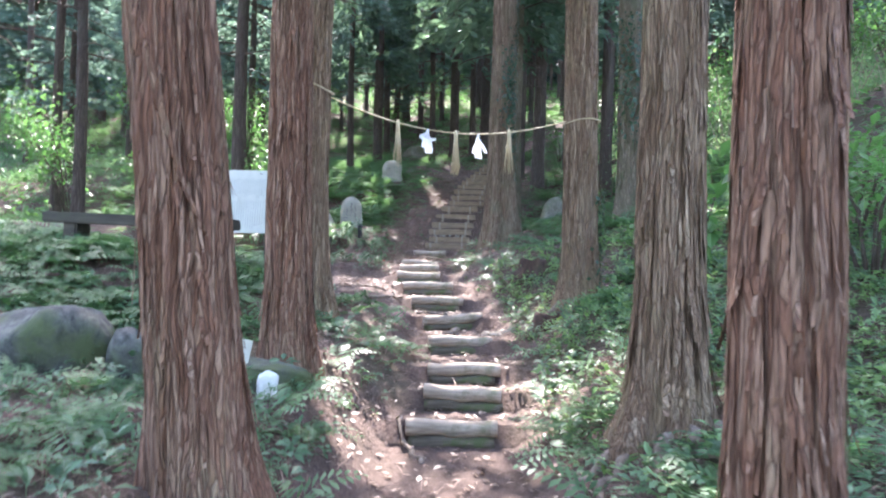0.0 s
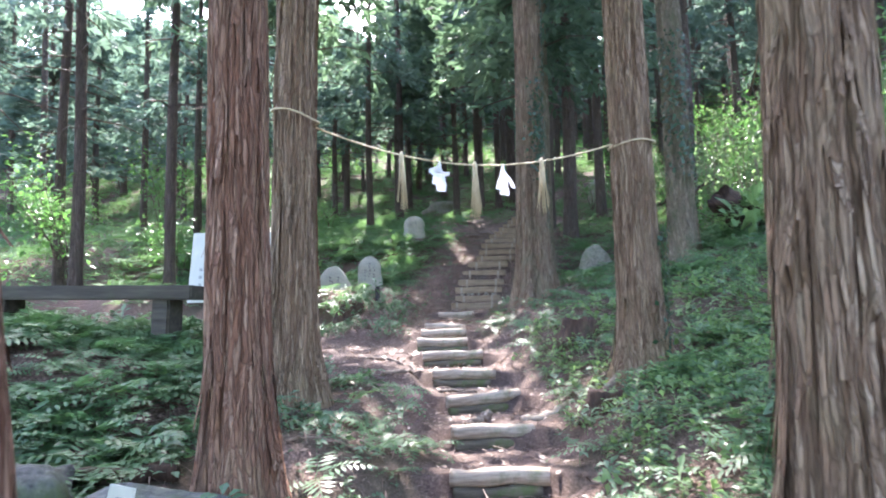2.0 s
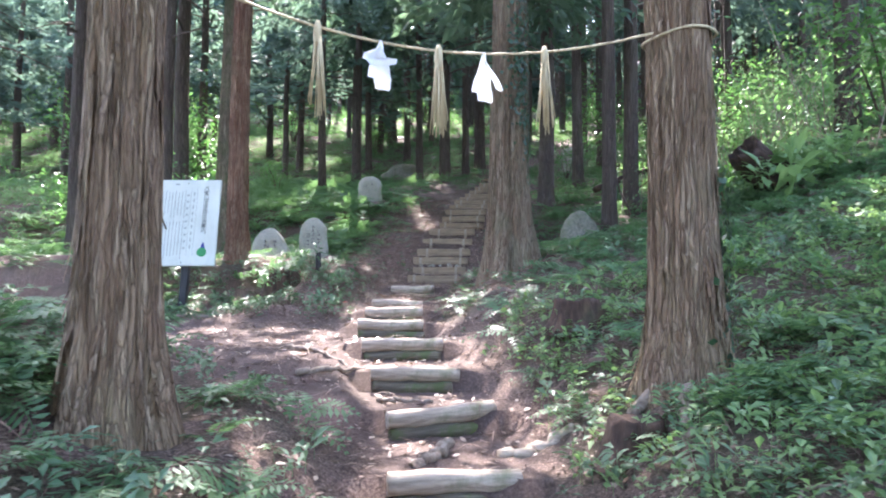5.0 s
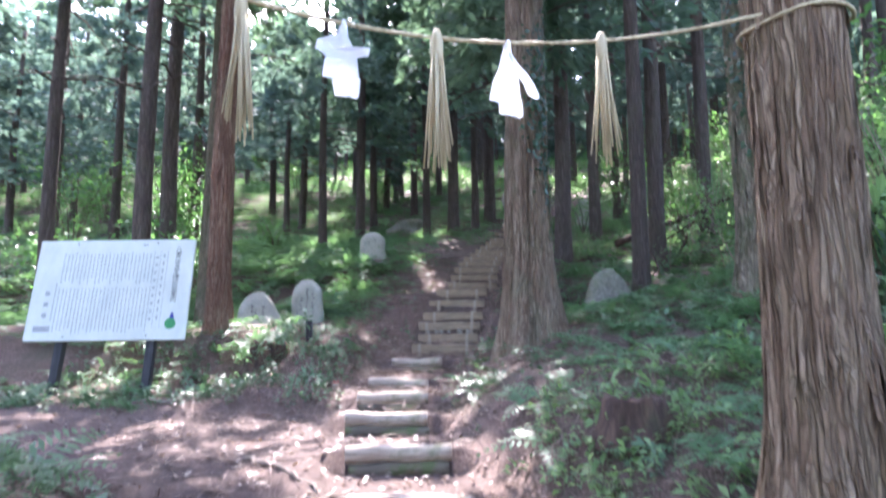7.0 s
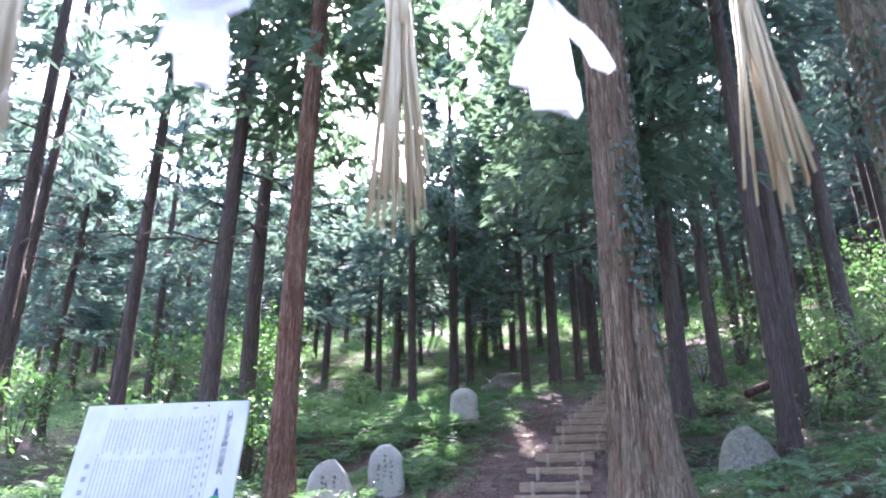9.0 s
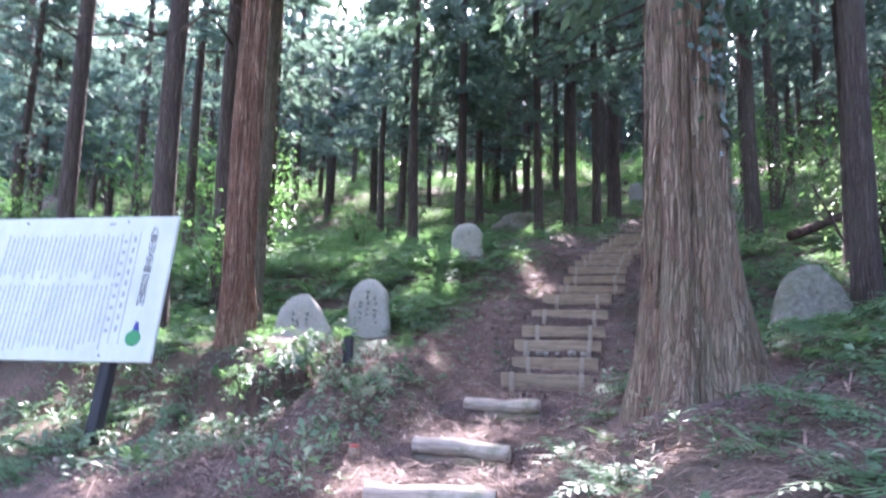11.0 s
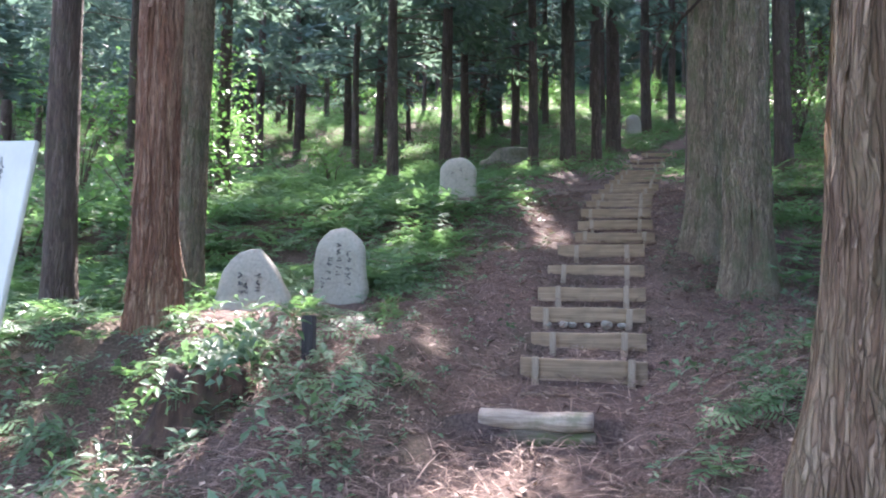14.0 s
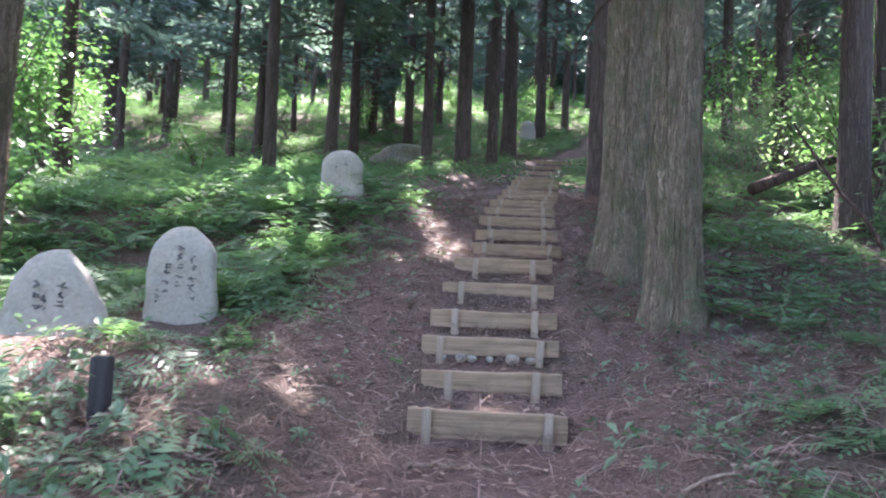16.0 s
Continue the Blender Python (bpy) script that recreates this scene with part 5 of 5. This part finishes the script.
# a tuft growing over the stump by the notice board
hx = np.column_stack([rng.normal(-2.2, 0.28, 60), rng.normal(14.3, 0.22, 60)])
scatter("stump_plants", herbs, hx, rng.uniform(0.1, 0.18, 60), rng, HERB, "leafy seedlings growing over the rotten stump", "plants", 0.27, 0.35)
fx = np.column_stack([rng.normal(-2.75, 0.2, 12), rng.normal(14.9, 0.2, 12)])
scatter("stump_ferns", ferns, fx, rng.uniform(0.25, 0.38, 12), rng, FERN, "pale green ferns behind the rotten stump", "fern", 0.1)

def flakes(n, x0, x1, y0, y1, keep, l0, l1, aspect, lift):
    xy = spots(rng, n, x0, x1, y0, y1, keep)
    m = len(xy)
    c = np.column_stack([xy, land(xy[:, 0], xy[:, 1]) + rng.uniform(0.004, lift, m)])
    a, L = rng.uniform(0, 6.28, m), rng.uniform(l0, l1, m)[:, None]
    up = rng.normal(0, 0.22, m)
    d = np.column_stack([np.cos(a), np.sin(a), up])
    s = np.column_stack([-np.sin(a), np.cos(a), rng.normal(0, 0.25, m)]) * aspect
    cup = np.array([0, 0, 1.0]) * L * 0.12
    return np.stack([c - d * L, c + s * L + cup, c + d * L, c - s * L + cup], 1)
near_path = lambda x, y: 1 - 0.75 * sstep(1.5, 4.0, np.abs(x))
tagged(put("fallen_leaves", quad_mesh("fallen_leaves", flakes(17000, -4, 4.5, -0.5, 24, near_path, 0.015, 0.04, 0.45, 0.02)), LITTER), "dry brown fallen leaves on the ground", "leaves", kind="stuff")
tagged(put("needle_litter", quad_mesh("needle_litter", flakes(42000, -4, 5, 0, 26, lambda x, y: near_path(x, y) * (0.25 + 0.75 * sstep(0.4, 1.0, np.abs(x - np.interp(y, PY, PX)))), 0.03, 0.13, 0.045, 0.03)), TWIG), "reddish dead cedar twigs and needles on the ground", "litter", kind="stuff")

tagged(put("twig_litter", quad_mesh("twig_litter", flakes(34000, -2.6, 3.6, 11.5, 23, lambda x, y: 1 - 0.8 * side_path(x, y), 0.03, 0.17, 0.028, 0.085)), TWIG), "tangle of dead cedar twigs beside the steps", "litter", kind="stuff")

# ---- ivy and moss on trunks ----
def ivy(x, y, z0, z1, r, a0, spread, n, seed, label, lean=0.0):
    rg = np.random.default_rng(seed)
    z = rg.uniform(z0, z1, n)
    a = a0 + rg.normal(0, spread, n) + 0.5 * np.sin(z * 1.7)
    b = lz(x, y)
    rr = r + rg.uniform(0.01, 0.07, n)
    c = np.column_stack([x + rr * np.cos(a), y + rr * np.sin(a), b + z])
    o = np.column_stack([np.cos(a), np.sin(a), rg.normal(0.1, 0.4, n)])
    s = np.cross(o, rg.normal(0, 1, (n, 3)))
    s /= np.linalg.norm(s, axis=1)[:, None]
    t = np.cross(o, s)
    t /= np.linalg.norm(t, axis=1)[:, None]
    L = rg.uniform(0.015, 0.036, n)[:, None]
    q = np.stack([c - t * L, c + s * L * 0.8, c + t * L * 1.2, c - s * L * 0.8], 1)
    return tagged(put("ivy", quad_mesh("ivy", q), IVY), label, "ivy", kind="stuff")
ivy(1.06, 12.95, 1.1, 5.5, 0.25, -0.35, 0.38, 1300, 1, "dark ivy climbing the large old cedar")
ivy(1.57, 7.8, 0.0, 1.3, 0.22, -0.4, 0.5, 260, 2, "dark ivy at the foot of the cedar")
ivy(3.17, 11.75, 1.2, 3.4, 0.195, -1.6, 0.9, 420, 3, "dark ivy on the grey cedar")
vine = [(-0.96 - 0.105 * z + 0.197 * math.cos(a), 2.86 + 0.197 * math.sin(a), lz(-0.96, 2.86) + z) for z, a in [(2.24, -1.98), (2.0, -1.85), (1.75, -1.65), (1.5, -1.42), (1.33, -1.25), (1.2, -1.05), (1.08, -0.8)]]
tagged(put("dead_vine", tube_mesh("dead_vine", vine, [0.008, 0.016, 0.016, 0.014, 0.012, 0.01, 0.005], 8, 0.3), BARK_RED), "dry vine stem clinging to the leaning cedar", "vine")

# ---- broad-leaved shrubs and saplings ----
def shrub_template(seed, h, spread, stems, leaves, size, name, label):
    rg = np.random.default_rng(seed)
    t = thing(name, label, "shrub", (0, 0, -60), "shrubs in the wood")
    tips = []
    for k in range(stems):
        a, s = rg.uniform(0, 6.28), spread * rg.uniform(0.4, 1.0)
        pts = [(0.03 * k, 0, -0.1), (math.cos(a) * s * 0.3, math.sin(a) * s * 0.3, h * 0.45), (math.cos(a) * s, math.sin(a) * s, h * rg.uniform(0.7, 1.0))]
        put("stem", tube_mesh("stem", pts, [0.018, 0.012, 0.005], 6), BARK_FAR, t)
        tips += [np.array(pts[1]) * (1 - f) + np.array(pts[2]) * f for f in np.linspace(0.1, 1.05, 7)]
    tips = np.array(tips)
    c = tips[rg.integers(0, len(tips), leaves)] + rg.normal(0, spread * 0.2, (leaves, 3))
    a, el = rg.uniform(0, 6.28, leaves), rg.normal(-0.25, 0.35, leaves)
    d = np.column_stack([np.cos(a) * np.cos(el), np.sin(a) * np.cos(el), np.sin(el)])
    s = np.column_stack([-np.sin(a), np.cos(a), rg.normal(0, 0.25, leaves)])
    L = (size * rg.uniform(0.6, 1.3, leaves))[:, None]
    m1 = c + d * L * 0.5
    fold = np.array([0, 0, 0.08]) * L
    q = np.concatenate([np.stack([c, m1 + s * L * 0.24 + fold, c + d * L, m1], 1), np.stack([c, m1, c + d * L, m1 - s * L * 0.24 + fold], 1)])
    put("foliage", quad_mesh("foliage", q), SHRUB, t, "bright green broad leaves")
    return t
SH = [shrub_template(61, 1.5, 1.0, 6, 620, 0.13, "shrub", "bright green broad-leaved shrub under the trees"),
      shrub_template(62, 2.4, 1.3, 6, 900, 0.13, "shrub", "tall light green understorey shrub"),
      shrub_template(63, 1.0, 0.8, 5, 420, 0.11, "shrub", "low green shrub on the slope")]
spot_list = [(-6.6, 23.5, 1), (-7.3, 22.6, 1), (-9.5, 17.5, 1), (-7.8, 19.5, 0), (-11.5, 20.5, 1), (-6.4, 22.5, 0), (-12.5, 16, 1), (-8.8, 12.8, 0), (-10.2, 24, 1), (-4.7, 24.5, 2), (-14, 24, 1), (-5.2, 18.9, 0), (6.0, 12.6, 0), (7.2, 15.8, 1), (5.4, 16.2, 2), (6.6, 18.5, 1), (8.5, 13.0, 1), (7.6, 10.0, 1),
             (5.8, 21.5, 0), (7.8, 22.5, 1), (4.6, 27, 0), (9.6, 19, 1), (5.2, 9.2, 2), (4.4, 7.2, 2), (6.4, 7.6, 0), (3.5, 5.6, 2), (9.8, 26, 1), (6.5, 30, 1), (-2.8, 36, 0), (10.5, 10, 1), (12, 16, 1), (-7, 8.5, 2), (-8.6, 6.6, 0)]
rs = random.Random(8)
for _ in range(34):
    y = rs.uniform(33, 58)
    spot_list.append((rs.uniform(-1, 1) * (6 + 0.5 * y), y, rs.randrange(3)))
for x, y, k in spot_list:
    if abs(x - np.interp(y, PY, PX)) < 1.4:
        continue
    c = copy_thing(SH[k], pose(x, y, lz(x, y), 0, 0, rs.uniform(0, 360)))
    s = rs.uniform(0.8, 1.3)
    c.scale = (s, s, s * rs.uniform(0.9, 1.15))
for k in SH:
    for o in list(k.children):
        bpy.data.objects.remove(o)
    bpy.data.objects.remove(k)
sap = shrub_template(71, 1.75, 0.42, 2, 54, 0.21, "sapling", "young broad-leaved sapling with large light green leaves")
sap.matrix_basis = pose(2.12, 4.3, lz(2.12, 4.3), 0, 0, 40)
copy_thing(sap, pose(2.1, 5.6, lz(2.1, 5.6), 0, 0, 150))
# ---- pale thicket on the rising hillside ----
rg = np.random.default_rng(41)
n = 700
tx, ty = rg.uniform(4.6, 15, n), rg.uniform(11.5, 30, n)
ok = (tx - np.interp(ty, PY, PX) > 4.0) & (tx + 0.25 * ty > 8.2)
tx, ty = tx[ok], ty[ok]
n = len(tx)
hh = rg.uniform(0.7, 2.6, n)
lead = rg.uniform(-0.5, 0.5, (n, 2))
per = 46
u = rg.uniform(0.25, 1, (n, per))
c = np.stack([tx[:, None] + lead[:, :1] * u * hh[:, None], ty[:, None] + lead[:, 1:] * u * hh[:, None], land(tx, ty)[:, None] + u * hh[:, None]], -1)
c = (c + rg.normal(0, 0.2, c.shape)).reshape(-1, 3)
a, el = rg.uniform(0, 6.28, len(c)), rg.normal(-0.3, 0.4, len(c))
d = np.column_stack([np.cos(a) * np.cos(el), np.sin(a) * np.cos(el), np.sin(el)])
s = np.column_stack([-np.sin(a), np.cos(a), rg.normal(0, 0.3, len(c))])
L = rg.uniform(0.07, 0.15, len(c))[:, None]
tagged(put("thicket", quad_mesh("thicket", np.stack([c, c + d * L * 0.5 + s * L * 0.2, c + d * L, c + d * L * 0.5 - s * L * 0.2], 1)), SCRUB), "pale green scrub covering the rising hillside", "scrub", kind="stuff")
foot = np.column_stack([tx, ty, land(tx, ty) - 0.05])
tip = foot + np.column_stack([lead * hh[:, None], hh])
w = np.array([0.009, 0, 0])
tagged(put("thicket_stems", quad_mesh("thicket_stems", np.stack([foot - w, foot + w, tip + w * 0.4, tip - w * 0.4], 1)), ROOT), "thin grey stems of the scrub", "scrub", kind="stuff")

# ---- far woods that close the view ----
rg = np.random.default_rng(77)
n = 34000
ang = rg.uniform(-1.25, 1.25, n)
dist = rg.uniform(60, 82, n)
cx, cy = dist * np.sin(ang), dist * np.cos(ang)
cz = land(cx, cy) + rg.uniform(0, 1, n) ** 1.3 * (9 + 4 * np.sin(cx * 0.35))
c = np.column_stack([cx, cy, cz])
d = rg.normal(0, 1, (n, 3)); d /= np.linalg.norm(d, axis=1)[:, None]
s = np.cross(d, rg.normal(0, 1, (n, 3))); s /= np.linalg.norm(s, axis=1)[:, None]
L = rg.uniform(0.5, 1.1, n)[:, None]
tagged(put("far_woods", quad_mesh("far_woods", np.stack([c - d * L, c + s * L * 0.5, c + d * L, c - s * L * 0.5], 1)), CONIFER_FAR), "far foliage of the wooded hill", "woods", kind="stuff")
